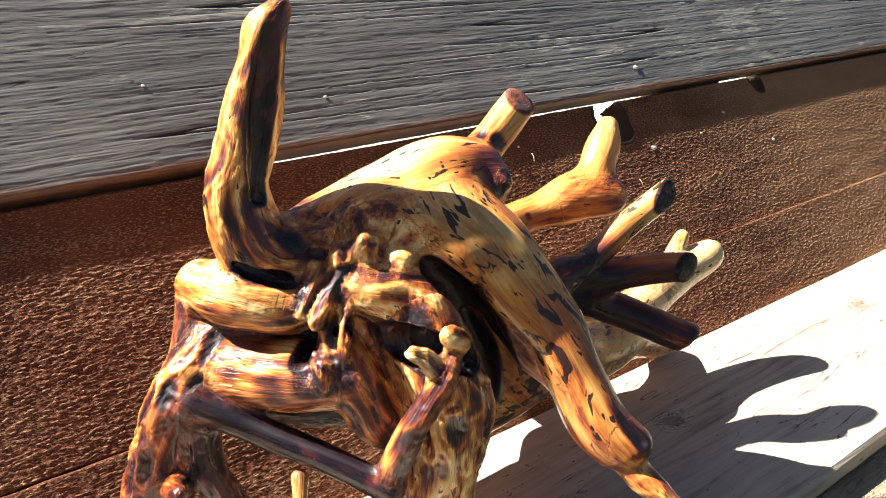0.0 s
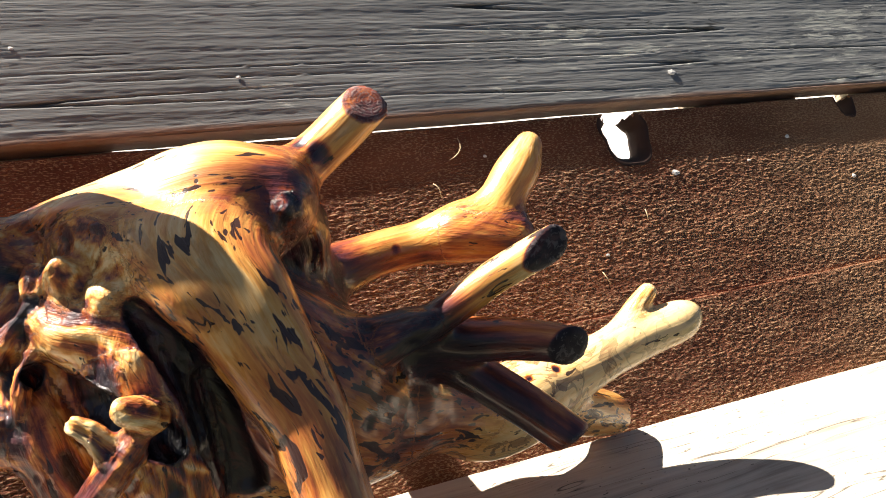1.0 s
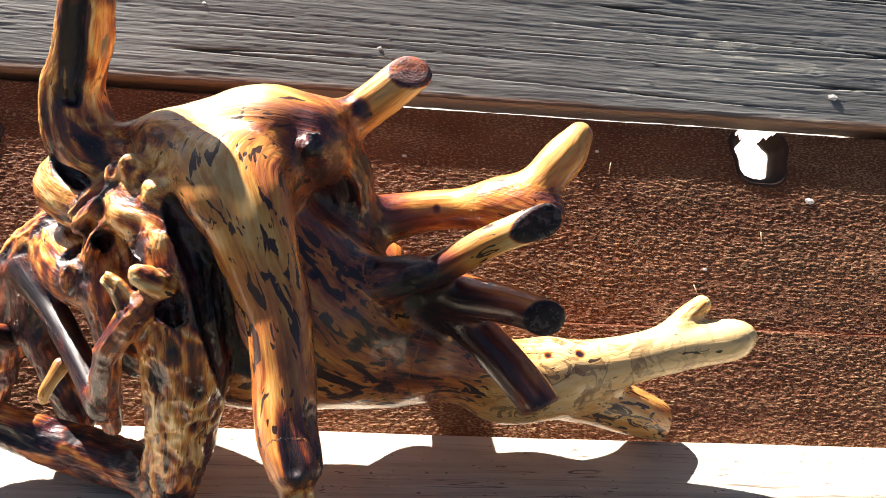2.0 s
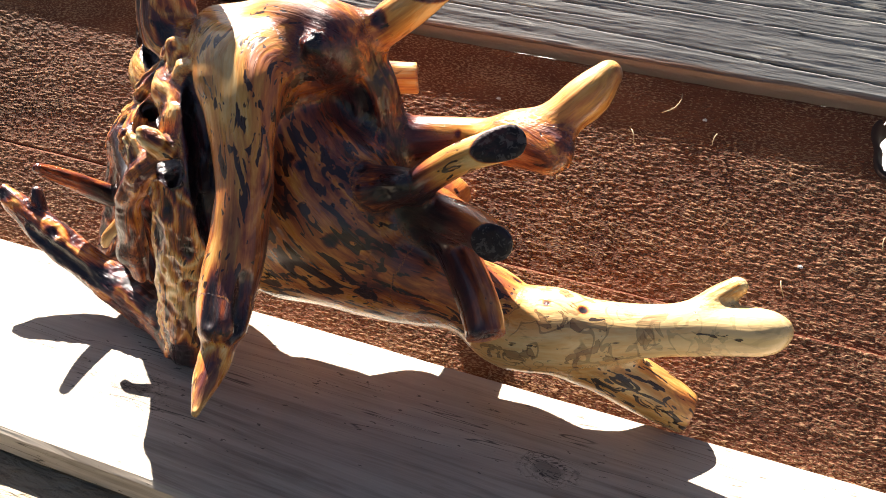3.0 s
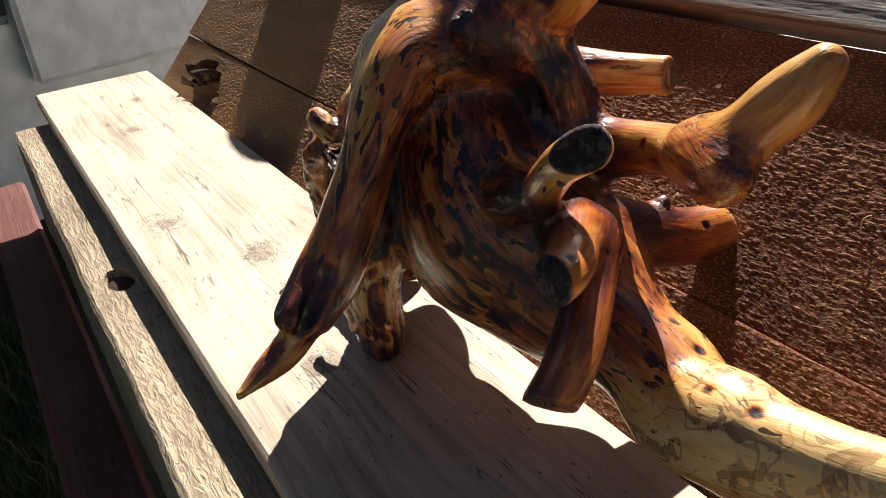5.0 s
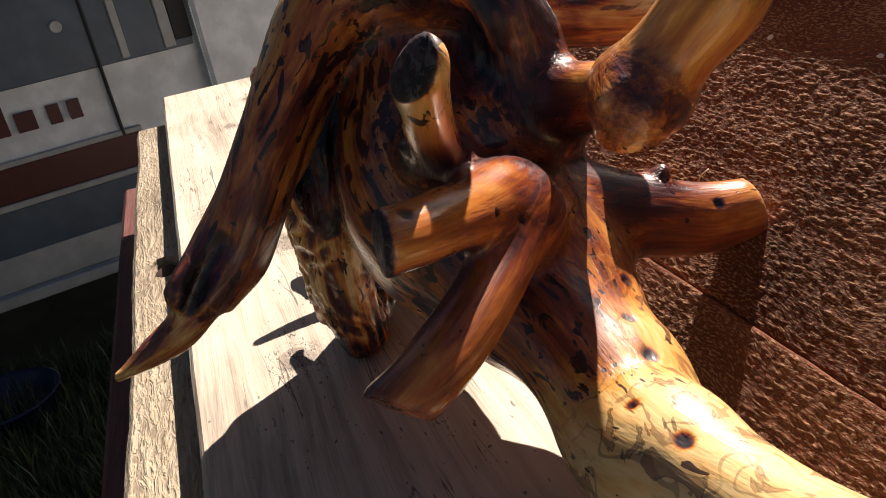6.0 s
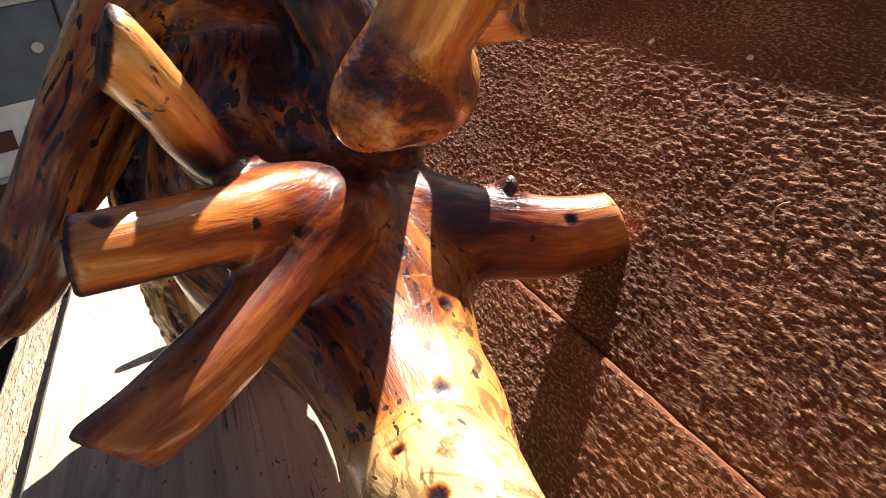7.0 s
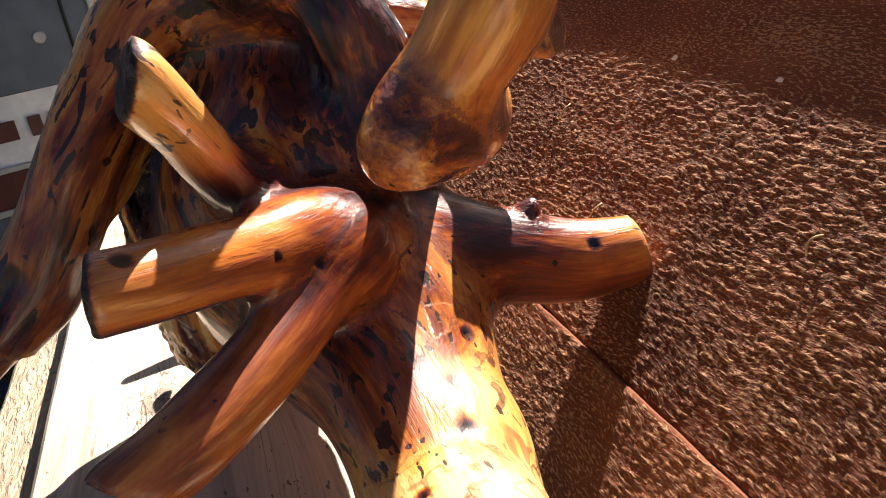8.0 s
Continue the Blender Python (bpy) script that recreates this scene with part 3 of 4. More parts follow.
def leaves():
    rnd = random.Random(11)
    mat = plain("dry leaf", (0.11, 0.055, 0.025), 0.8)
    for _ in range(16):
        x, s = rnd.uniform(-0.62, -0.46), rnd.uniform(-0.004, 0.035)
        ob = new("dry_leaf", mesh_of("dry_leaf", leaf_bm(rnd, rnd.uniform(0.022, 0.045)), mat, True))
        turn = Euler((math.pi / 2 - LEAN_BACK + rnd.uniform(-0.5, 0.5), rnd.uniform(-0.5, 0.5), rnd.uniform(0, 6.28))).to_matrix().to_4x4()
        ob.matrix_basis = Matrix.Translation(on_back(x, s, rnd.uniform(0.004, 0.010))) @ turn
        tagged(ob, "curled dry brown leaf caught behind the seat plank", "leaf", group="dry leaves behind the seat")


leaves()


def flecks():
    """Chips of pale paint and bits of straw caught on the rough boards."""
    rnd = random.Random(3)
    white = plain("pale chip", (0.75, 0.73, 0.68), 0.8)
    straw = plain("pale straw", (0.50, 0.38, 0.22), 0.8)
    spots = [(0.737, 0.284, 0.0045), (0.709, 0.186, 0.004), (0.28, 0.205, 0.002), (0.355, 0.205, 0.002), (0.86, 0.21, 0.003), (0.93, 0.16, 0.003), (0.80, 0.19, 0.002), (0.52, 0.22, 0.0018), (0.61, 0.12, 0.002), (0.33, 0.30, 0.002), (0.18, 0.33, 0.002)]
    for x, s, r in spots:
        bm = bmesh.new()
        bmesh.ops.create_icosphere(bm, subdivisions=1, radius=r)
        for v in bm.verts:
            v.co = Vector((v.co.x * rnd.uniform(0.8, 1.5), v.co.y * rnd.uniform(0.5, 1.0), v.co.z * 0.22))
        ob = new("paint_chip", mesh_of("paint_chip", bm, white))
        ob.matrix_basis = Matrix.Translation(on_back(x, s, 0.0064 if s > 0.257 else 0.0004)) @ Matrix.Rotation(math.pi / 2 - LEAN_BACK, 4, "X")
        tagged(ob, "tiny white chip stuck to the weathered board", "chip", group="white chips on the boards")
    for x, s, size in [(0.497, 0.226, 0.022), (0.53, 0.205, 0.010), (0.47, 0.195, 0.012), (0.60, 0.10, 0.012), (0.30, 0.12, 0.012), (-0.12, 0.085, 0.016), (0.42, 0.15, 0.009), (0.22, 0.16, 0.010), (0.66, 0.15, 0.010), (-0.25, 0.10, 0.012)]:
        a, c = rnd.uniform(0.9, 2.2), rnd.uniform(-0.7, 0.7)
        pts = [(size * (t - 0.5) * math.cos(a) + c * size * (t - 0.5) ** 2 * 2 * math.sin(a), size * (t - 0.5) * math.sin(a) - c * size * (t - 0.5) ** 2 * 2 * math.cos(a), 0.001 + 0.0025 * math.sin(3 * t), 0.00045) for t in (0, 0.2, 0.4, 0.6, 0.8, 1.0)]
        ob = new("straw", mesh_of("straw", tube_bm(pts, 6), straw, True))
        ob.matrix_basis = Matrix.Translation(on_back(x, s, 0.0004)) @ Matrix.Rotation(math.pi / 2 - LEAN_BACK, 4, "X")
        tagged(ob, "thin curved straw caught on the rough brown board", "straw", group="straws on the boards")


flecks()


# ---- motorhome beyond the bench ----
def motorhome():
    white = plain("white body panel", (0.74, 0.76, 0.79), 0.35)
    blue = plain("slate blue body panel", (0.075, 0.105, 0.15), 0.3)
    maroon = plain("maroon stripe", (0.075, 0.008, 0.014), 0.3)
    trim = plain("pale trim", (0.42, 0.42, 0.41), 0.4)
    black = plain("black rubber seal", (0.012, 0.012, 0.014), 0.6)
    turn = Matrix.Rotation(radians(11.3), 4, "Z")
    van = thing("motorhome", "parked motorhome with slate blue, white and maroon striped side", "motorhome", (-2.8, -0.4, GROUND))
    van.matrix_basis = Matrix.Translation((-2.8, -0.4, GROUND)) @ turn

    def panel(name, y0, y1, z0, z1, mat, proud=0.0, depth=0.03, label="", bevel=0.004):
        at = Matrix.Translation((proud - depth / 2, (y0 + y1) / 2, (z0 + z1) / 2 - GROUND))
        return part(name, box_bm(depth, y1 - y0, z1 - z0, bevel), mat, van, label, at=at)

    panel("body", -3.2, 3.0, -0.52, 1.9, white, -0.012, 2.2)
    panel("blue_panel", -3.2, 0.33, 0.26, 0.60, blue, 0.0, label="slate blue side panel")
    panel("trim_strip", -3.2, 0.03, 0.60, 0.622, trim, 0.006)
    panel("trim_strip", -3.2, 0.03, 0.632, 0.66, trim, 0.006)
    panel("stripe", -3.2, 0.03, 0.665, 0.86, maroon, 0.0, label="maroon stripe")
    panel("stripe", -3.2, 0.03, -0.155, -0.018, maroon, 0.0, label="maroon stripe")
    panel("trim_strip", -3.2, 0.03, -0.018, 0.004, trim, 0.008)
    panel("trim_strip", -3.2, 0.03, -0.18, -0.155, trim, 0.008)
    panel("lower_panel", -3.2, 0.03, -0.36, -0.18, blue, 0.0, label="slate blue lower panel")
    panel("skirt", -3.2, 0.03, -0.50, -0.36, trim, 0.0, label="pale grey skirt")
    panel("sill", -3.2, 0.03, -0.545, -0.50, trim, 0.05)
    for y, w, mat in ((-0.05, 0.012, black), (0.045, 0.03, trim), (0.215, 0.045, trim)):
        panel("upright_seal", y, y + w, -0.02 if mat is black else 0.27, 0.66 if mat is black else 1.2, mat, 0.012)
    panel("vent", 0.262, 0.335, 0.29, 0.9, black, 0.006)
    panel("cab_door", 0.345, 1.6, 0.02, 1.3, white, 0.05, label="white cab side", bevel=0.02)
    lock = bmesh.new()
    bmesh.ops.create_cone(lock, cap_ends=True, segments=20, radius1=0.024, radius2=0.02, depth=0.012, matrix=Matrix.Rotation(math.pi / 2, 4, "Y"))
    part("latch", lock, trim, van, "round chrome latch", at=Matrix.Translation((0.008, -0.15, 0.44 - GROUND)))
    x = -0.70
    for w, h in ((0.06, 0.075), (0.06, 0.075), (0.055, 0.075), (0.055, 0.115), (0.09, 0.075), (0.058, 0.075), (0.058, 0.075)):
        panel("mark", x, x + w * 0.8, 0.095, 0.095 + h, maroon, 0.003, 0.006, bevel=0.002)
        x += w * 1.3
    tyre = plain("tyre rubber", (0.02, 0.02, 0.02), 0.8)
    for y in (-2.2, 1.6):
        wheel = bmesh.new()
        bmesh.ops.create_cone(wheel, cap_ends=True, segments=32, radius1=0.36, radius2=0.36, depth=0.24, matrix=Matrix.Rotation(math.pi / 2, 4, "Y"))
        part("wheel", wheel, tyre, van, at=Matrix.Translation((-0.25, y, 0.36)))


motorhome()

# ---- the root sculpture ----
CELL = 0.0014


class Limb:
    """A tapered limb through nodes of x, y, z, radius; cut: sawn flat at its end; tone: colour from base to tip, 0 pale
    to 1 near-black; a side can be toned darker, as red wood and as painted shade, by a given amount; filler: adds to
    the shape and takes its look from its neighbours.
    """

    def __init__(self, name, nodes, tone=(0.4, 0.4), spots=0.3, cut=None, end_tone=None, rough=1.0, label="", blend=0.010, worm=0.0, red_shade=None, filler=False):
        self.filler = filler
        self.name, self.tone, self.spots, self.cut, self.end_tone, self.rough, self.label, self.blend, self.worm, self.red_shade = name, tone, spots, cut, end_tone, rough, label, blend, worm, red_shade
        a = np.array(nodes, float)
        ext = np.vstack([2 * a[0] - a[1], a, 2 * a[-1] - a[-2]])
        out = []
        for i in range(len(a) - 1):
            p0, p1, p2, p3 = ext[i:i + 4]
            for t in np.linspace(0, 1, 7)[:-1]:
                out.append(0.5 * (2 * p1 + (p2 - p0) * t + (2 * p0 - 5 * p1 + 4 * p2 - p3) * t * t + (3 * p1 - p0 - 3 * p2 + p3) * t ** 3))
        self.nodes = np.vstack([out, a[-1]])
        self.nodes[:, 3] = np.maximum(self.nodes[:, 3], 0.001)
        way = np.diff(self.nodes[:, :3], axis=0)
        self.run = np.r_[0, np.cumsum(np.linalg.norm(way, axis=1))]
        if cut is not None:
            c = np.array(cut, float) if not isinstance(cut, bool) else way[-1]
            self.cut = c / np.linalg.norm(c)
        # a frame carried along the limb, for the grain
        way /= np.linalg.norm(way, axis=1)[:, None]
        side = np.cross(way[0], (0.31, 0.5, 0.81))
        frames = []
        for w in way:
            side = side - w * (side @ w)
            side /= np.linalg.norm(side)
            frames.append((side, np.cross(w, side)))
        self.frames = np.array(frames)

    def fill(self, low, cell, shape, reach):
        """The distance from the skin on the grid round the limb: the box's corner and the values."""
        a = np.maximum(((self.nodes[:, :3] - self.nodes[:, 3:]).min(0) - reach - low) / cell, 0).astype(int)
        b = np.minimum(((self.nodes[:, :3] + self.nodes[:, 3:]).max(0) + reach - low) / cell + 2, shape).astype(int)
        out = np.full(b - a, 1.0, np.float32)
        for p, q in zip(self.nodes[:-1], self.nodes[1:]):
            far = max(p[3], q[3]) + reach
            i = np.maximum(((np.minimum(p, q)[:3] - far - low) / cell).astype(int), a)
            j = np.minimum(((np.maximum(p, q)[:3] + far - low) / cell).astype(int) + 2, b)
            if (j <= i).any():
                continue
            x, y, z = (np.arange(i[n], j[n], dtype=np.float32) * np.float32(cell) + np.float32(low[n] - p[n]) for n in range(3))
            x, y, z = x[:, None, None], y[None, :, None], z[None, None, :]
            d = (q - p)[:3].astype(np.float32)
            t = np.clip((x * d[0] + y * d[1] + z * d[2]) / (d @ d), 0, 1)
            v = np.sqrt((x - t * d[0]) ** 2 + (y - t * d[1]) ** 2 + (z - t * d[2]) ** 2) - (np.float32(p[3]) + t * np.float32(q[3] - p[3]))
            box = tuple(slice(i[n] - a[n], j[n] - a[n]) for n in range(3))
            out[box] = np.minimum(out[box], v)
        if self.cut is not None:
            x, y, z = (np.arange(a[n], b[n]) * cell + low[n] - self.nodes[-1, n] for n in range(3))
            plane = x[:, None, None] * self.cut[0] + y[None, :, None] * self.cut[1] + z[None, None, :] * self.cut[2]
            out = np.maximum(out, plane).astype(np.float32)
        return a, b, out

    def field(self, pts):
        """The distance from the limb's skin, and, blended over its pieces, how far along and where across it."""
        best = np.full(len(pts), 9.0)
        sums = np.zeros((len(pts), 11))
        for i, (a, b) in enumerate(zip(self.nodes[:-1], self.nodes[1:])):
            ab = b[:3] - a[:3]
            t = np.clip((pts - a[:3]) @ ab / (ab @ ab), 0, 1)
            axis = a[:3] + t[:, None] * ab
            far = np.linalg.norm(pts - axis, axis=1)
            best = np.minimum(best, far - (a[3] + t * (b[3] - a[3])))
            w = np.exp(-far / 0.0035)[:, None]
            sums += w * np.hstack([np.ones((len(pts), 1)), (self.run[i] + t * (self.run[i + 1] - self.run[i]))[:, None], axis, np.broadcast_to(self.frames[i].ravel(), (len(pts), 6))])
        if self.cut is not None:
            best = np.maximum(best, (pts - self.nodes[-1, :3]) @ self.cut)
        sums = sums[:, 1:] / np.maximum(sums[:, :1], 1e-30)
        off = pts - sums[:, 1:4]
        return best, sums[:, 0], (off * sums[:, 4:7]).sum(1), (off * sums[:, 7:10]).sum(1)


ROOT_PARTS = [
    Limb("trunk", [(0.2223, -0.0077, 0.6385, 0.0331), (0.2444, -0.0116, 0.6441, 0.0338), (0.2571, -0.0177, 0.6268, 0.0369), (0.2759, -0.0291, 0.6013, 0.0422), (0.2983, -0.0304, 0.5749, 0.0512), (0.3262, -0.0222, 0.5515, 0.0439), (0.3653, -0.0101, 0.5264, 0.0311)],
         (0.40, 0.38, 0.30, 0.26, 0.40), 1.0, rough=0.55, red_shade=(0.8, -0.5, 0.6, 0.12), label="thick red-brown trunk of the root with dark flecks", blend=0.016),
    Limb("trunk", [(0.2226, -0.0187, 0.5821, 0.0396), (0.2368, -0.0181, 0.5429, 0.0404), (0.2701, -0.0218, 0.5469, 0.0494), (0.2977, -0.0191, 0.5524, 0.0506), (0.3336, -0.0034, 0.5330, 0.0429)], (0.27, 0.25), 1.0, rough=0.5, label="red-brown underside of the trunk", blend=0.02),
    Limb("branch", [(0.3620, -0.0015, 0.5229, 0.0299), (0.3859, -0.0027, 0.5173, 0.0279), (0.4075, -0.0047, 0.5134, 0.0283), (0.4299, -0.0107, 0.5064, 0.0292), (0.4557, -0.0140, 0.5152, 0.0272), (0.4776, -0.0112, 0.5183, 0.0222), (0.5081, -0.0077, 0.5252, 0.0179), (0.5486, -0.0053, 0.5381, 0.0167), (0.5797, -0.0098, 0.5485, 0.0147), (0.5888, -0.0100, 0.5523, 0.0102)],
         (0.48, 0.13, 0.05, 0.03, 0.02, 0.0, 0.0), 0.36, label="pale yellow branch with dark worm marks", rough=0.35, worm=1.0),
    Limb("knob", [(0.540, -0.002, 0.538, 0.012), (0.552, 0.003, 0.556, 0.0085), (0.562, 0.006, 0.567, 0.0062)], (0.1, 0.2), 0.2, blend=0.006),
    Limb("foot", [(0.3609, -0.0283, 0.5428, 0.0261), (0.3826, -0.0202, 0.5332, 0.0238), (0.4178, -0.0158, 0.5185, 0.0220), (0.4605, -0.0110, 0.5037, 0.0212), (0.5015, -0.0073, 0.4896, 0.0187), (0.5358, 0.0002, 0.4732, 0.0174), (0.5546, 0.0030, 0.4638, 0.0142)], (0.50, 0.42, 0.24, 0.18, 0.22), 0.95, rough=0.6, cut=(0.9, 0.1, -0.3), end_tone=0.35),
    Limb("stub", [(0.2856, -0.0088, 0.6697, 0.0220), (0.3026, 0.0015, 0.6797, 0.0149), (0.3222, 0.0066, 0.6917, 0.0126), (0.3498, 0.0075, 0.7174, 0.0118)], (0.5, 0.10), 0.3, cut=(0.25, -0.50, 0.83), end_tone=0.66, rough=0.6, label="golden sawn-off stub with a dark ringed end"),
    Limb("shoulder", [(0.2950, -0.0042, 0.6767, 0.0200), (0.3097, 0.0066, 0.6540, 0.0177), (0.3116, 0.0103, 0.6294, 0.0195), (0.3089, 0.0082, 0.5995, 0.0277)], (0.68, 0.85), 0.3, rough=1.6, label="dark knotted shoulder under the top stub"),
    Limb("nub", [(0.293, -0.022, 0.672, 0.012), (0.294, -0.034, 0.681, 0.0075), (0.2945, -0.041, 0.684, 0.0050)], (0.75, 0.85), 0.2, blend=0.005, rough=1.9),
    Limb("branch", [(0.2999, 0.0135, 0.5920, 0.0255), (0.3300, 0.0215, 0.6085, 0.0180), (0.3612, 0.0250, 0.6170, 0.0140), (0.3899, 0.0200, 0.6240, 0.0132), (0.4130, 0.0144, 0.6325, 0.0132), (0.4312, 0.0099, 0.6463, 0.0122), (0.4483, 0.0155, 0.6640, 0.0139), (0.4588, 0.0213, 0.6787, 0.0090)],
         (0.8, 0.34, 0.20, 0.16), 0.12, red_shade=(0.1, -0.3, -0.95, 0.16), label="orange-gold upcurved branch with a rounded tip", rough=0.5),
    Limb("knot", [(0.4108, 0.0087, 0.6315, 0.0134), (0.4300, -0.0031, 0.6326, 0.0136), (0.4376, -0.0078, 0.6333, 0.0126)], (0.34, 0.50), 0.4, rough=0.9, blend=0.02),
    Limb("stub", [(0.3007, -0.0378, 0.5918, 0.0191), (0.3259, -0.0431, 0.6007, 0.0147), (0.3515, -0.0446, 0.6090, 0.0116), (0.3659, -0.0491, 0.6135, 0.0098), (0.3777, -0.0548, 0.6249, 0.0093), (0.3969, -0.0609, 0.6427, 0.0092), (0.4245, -0.0681, 0.6612, 0.0095)], (0.32, 0.32, 0.38, 0.72, 0.24, 0.13, 0.12), 0.7, cut=(0.12, -0.92, 0.36), end_tone=0.95, rough=0.42, label="upturned stub with a blackened sawn end"),
    Limb("knot", [(0.3416, -0.0494, 0.6056, 0.0119), (0.3537, -0.0543, 0.6126, 0.0096), (0.3608, -0.0585, 0.6169, 0.0069)], (0.75, 0.8), 0.6, blend=0.005, rough=1.6),
    Limb("stub", [(0.3461, -0.0171, 0.5756, 0.0224), (0.3715, -0.0318, 0.5915, 0.0156), (0.3921, -0.0503, 0.5979, 0.0126), (0.4097, -0.0666, 0.6048, 0.0115), (0.4217, -0.0800, 0.6089, 0.0108), (0.4281, -0.0912, 0.6115, 0.0109)], (0.66, 0.52, 0.34, 0.31, 0.30), 0.2, red_shade=(-0.3, -0.70, -0.65, 0.36), cut=(-0.02, -0.99, 0.12), end_tone=0.97, rough=0.42, label="short stub with a smooth blackened end"),
    Limb("stub", [(0.3697, -0.0205, 0.5809, 0.0165), (0.3846, -0.0337, 0.5772, 0.0132), (0.4012, -0.0509, 0.5701, 0.0123), (0.4139, -0.0673, 0.5643, 0.0124), (0.4244, -0.0829, 0.5598, 0.0122), (0.4327, -0.0990, 0.5566, 0.0112)], (0.66, 0.52, 0.40, 0.40, 0.42), 0.2, red_shade=(-0.75, -0.4, -0.3, 0.26), cut=(0.45, -0.6, -0.65), end_tone=0.5, rough=0.42, label="downturned red-brown stub with a slanting cut"),
    Limb("stub", [(0.3299, 0.0200, 0.5547, 0.0259), (0.3354, 0.0502, 0.5466, 0.0202), (0.3396, 0.0782, 0.5381, 0.0179), (0.3437, 0.1080, 0.5372, 0.0148)], (0.6, 0.30), 0.3, cut=(0.1, 0.95, 0.1), end_tone=0.3, rough=0.42, label="stub that props against the back boards"),
    Limb("nub", [(0.335, 0.060, 0.560, 0.007), (0.337, 0.064, 0.5655, 0.0035)], (0.6, 0.6), 0.2, blend=0.003),
    Limb("stub", [(0.2480, 0.0250, 0.6400, 0.0220), (0.2680, 0.0600, 0.6320, 0.0150), (0.2900, 0.0820, 0.6290, 0.0128), (0.3120, 0.0910, 0.6310, 0.0118)], (0.55, 0.25), 0.2, cut=True, end_tone=0.3, label="short golden stub behind the trunk"),
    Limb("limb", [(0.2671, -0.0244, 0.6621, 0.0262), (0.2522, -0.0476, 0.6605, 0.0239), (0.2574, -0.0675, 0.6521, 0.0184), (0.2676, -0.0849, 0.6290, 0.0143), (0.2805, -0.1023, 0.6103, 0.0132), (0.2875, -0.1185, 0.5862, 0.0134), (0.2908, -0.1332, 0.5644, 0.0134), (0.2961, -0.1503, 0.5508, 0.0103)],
         (0.24, 0.20, 0.26, 0.32, 0.36), 0.90, rough=0.55, red_shade=(0.80, 0.35, -0.48, 0.22), cut=(0.3, -0.7, -0.6), end_tone=0.35, label="long drooping limb, gold above and dark red below"),
    Limb("flank", [(0.2600, -0.0440, 0.6660, 0.0200), (0.2690, -0.0640, 0.6605, 0.0175), (0.2792, -0.0874, 0.6425, 0.0130), (0.2890, -0.1035, 0.6216, 0.0105), (0.2900, -0.1205, 0.5942, 0.0108), (0.2923, -0.1400, 0.5738, 0.0108), (0.3009, -0.1585, 0.5617, 0.0101)], blend=0.018, filler=True),
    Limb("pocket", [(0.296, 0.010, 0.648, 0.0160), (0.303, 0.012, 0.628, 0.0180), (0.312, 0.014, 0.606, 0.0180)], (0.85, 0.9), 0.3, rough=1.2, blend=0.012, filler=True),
    Limb("web", [(0.195, 0.010, 0.658, 0.0180), (0.214, -0.013, 0.670, 0.0195), (0.231, -0.038, 0.667, 0.0200), (0.248, -0.055, 0.659, 0.0185)], blend=0.016, filler=True),
    Limb("tip", [(0.2900, -0.1360, 0.5660, 0.0091), (0.2966, -0.1530, 0.5520, 0.0096), (0.3011, -0.1685, 0.5421, 0.0081), (0.3055, -0.1865, 0.5365, 0.0051), (0.3090, -0.1970, 0.5340, 0.0028)], (0.5, 0.25), 0.3, blend=0.005, rough=1.3, label="thin split tip of the drooping limb"),
    Limb("strand", [(0.246, -0.062, 0.648, 0.008), (0.256, -0.076, 0.624, 0.0095), (0.268, -0.092, 0.602, 0.0085), (0.280, -0.110, 0.586, 0.0065)], (0.6, 0.5), 0.3, blend=0.004, rough=1.3),
    Limb("ridge", [(0.1837, 0.0138, 0.6388, 0.0191), (0.2129, 0.0092, 0.6567, 0.0244), (0.2408, -0.0012, 0.6696, 0.0267), (0.2664, -0.0098, 0.6795, 0.0276), (0.2886, -0.0135, 0.6788, 0.0249)], (0.7, 0.05, -0.12, 0.35), 0.55, red_shade=(-0.25, -0.88, -0.40, 0.30), label="pale ridge of the root, its shaded front toned dark", rough=0.4),
    Limb("leg", [(0.222, -0.060, 0.620, 0.026), (0.229, -0.076, 0.580, 0.0275), (0.226, -0.082, 0.535, 0.0225), (0.219, -0.081, 0.495, 0.0200), (0.213, -0.077, 0.464, 0.0160)], (0.34, 0.24, 0.24, 0.58), 0.6, label="front leg of the root standing on the seat", rough=1.8),
    Limb("lying_branch", [(0.205, -0.070, 0.468, 0.016), (0.165, -0.055, 0.468, 0.0165), (0.115, -0.048, 0.482, 0.0150), (0.065, -0.043, 0.502, 0.0130), (0.026, -0.038, 0.524, 0.007)], (0.62, 0.55), 0.3, label="dark split branch lying on the seat", rough=1.6),
    Limb("nub", [(0.060, -0.040, 0.506, 0.008), (0.052, -0.032, 0.528, 0.004)], (0.6, 0.6), 0.2, blend=0.004),
    Limb("horn", [(0.1901, 0.0043, 0.6427, 0.0227), (0.1570, 0.0120, 0.6540, 0.0225), (0.1490, 0.0195, 0.6860, 0.0188), (0.1540, 0.0215, 0.7040, 0.0175), (0.1595, 0.0208, 0.7210, 0.0165), (0.1668, 0.0180, 0.7579, 0.0138), (0.1694, 0.0170, 0.7734, 0.0122), (0.1769, 0.0160, 0.7845, 0.0070)],
         (0.42, 0.30, 0.22, 0.30), 0.5, label="tall upright horn, gold with a dark hollow", rough=1.4),
    Limb("lobe", [(0.1329, 0.0402, 0.6246, 0.0153), (0.1427, 0.0101, 0.6281, 0.0196), (0.1602, -0.0112, 0.6264, 0.0168), (0.1790, -0.0207, 0.6304, 0.0143)], (0.15, 0.3), 0.2, blend=0.005, rough=1.25, label="pale gold lobe"),
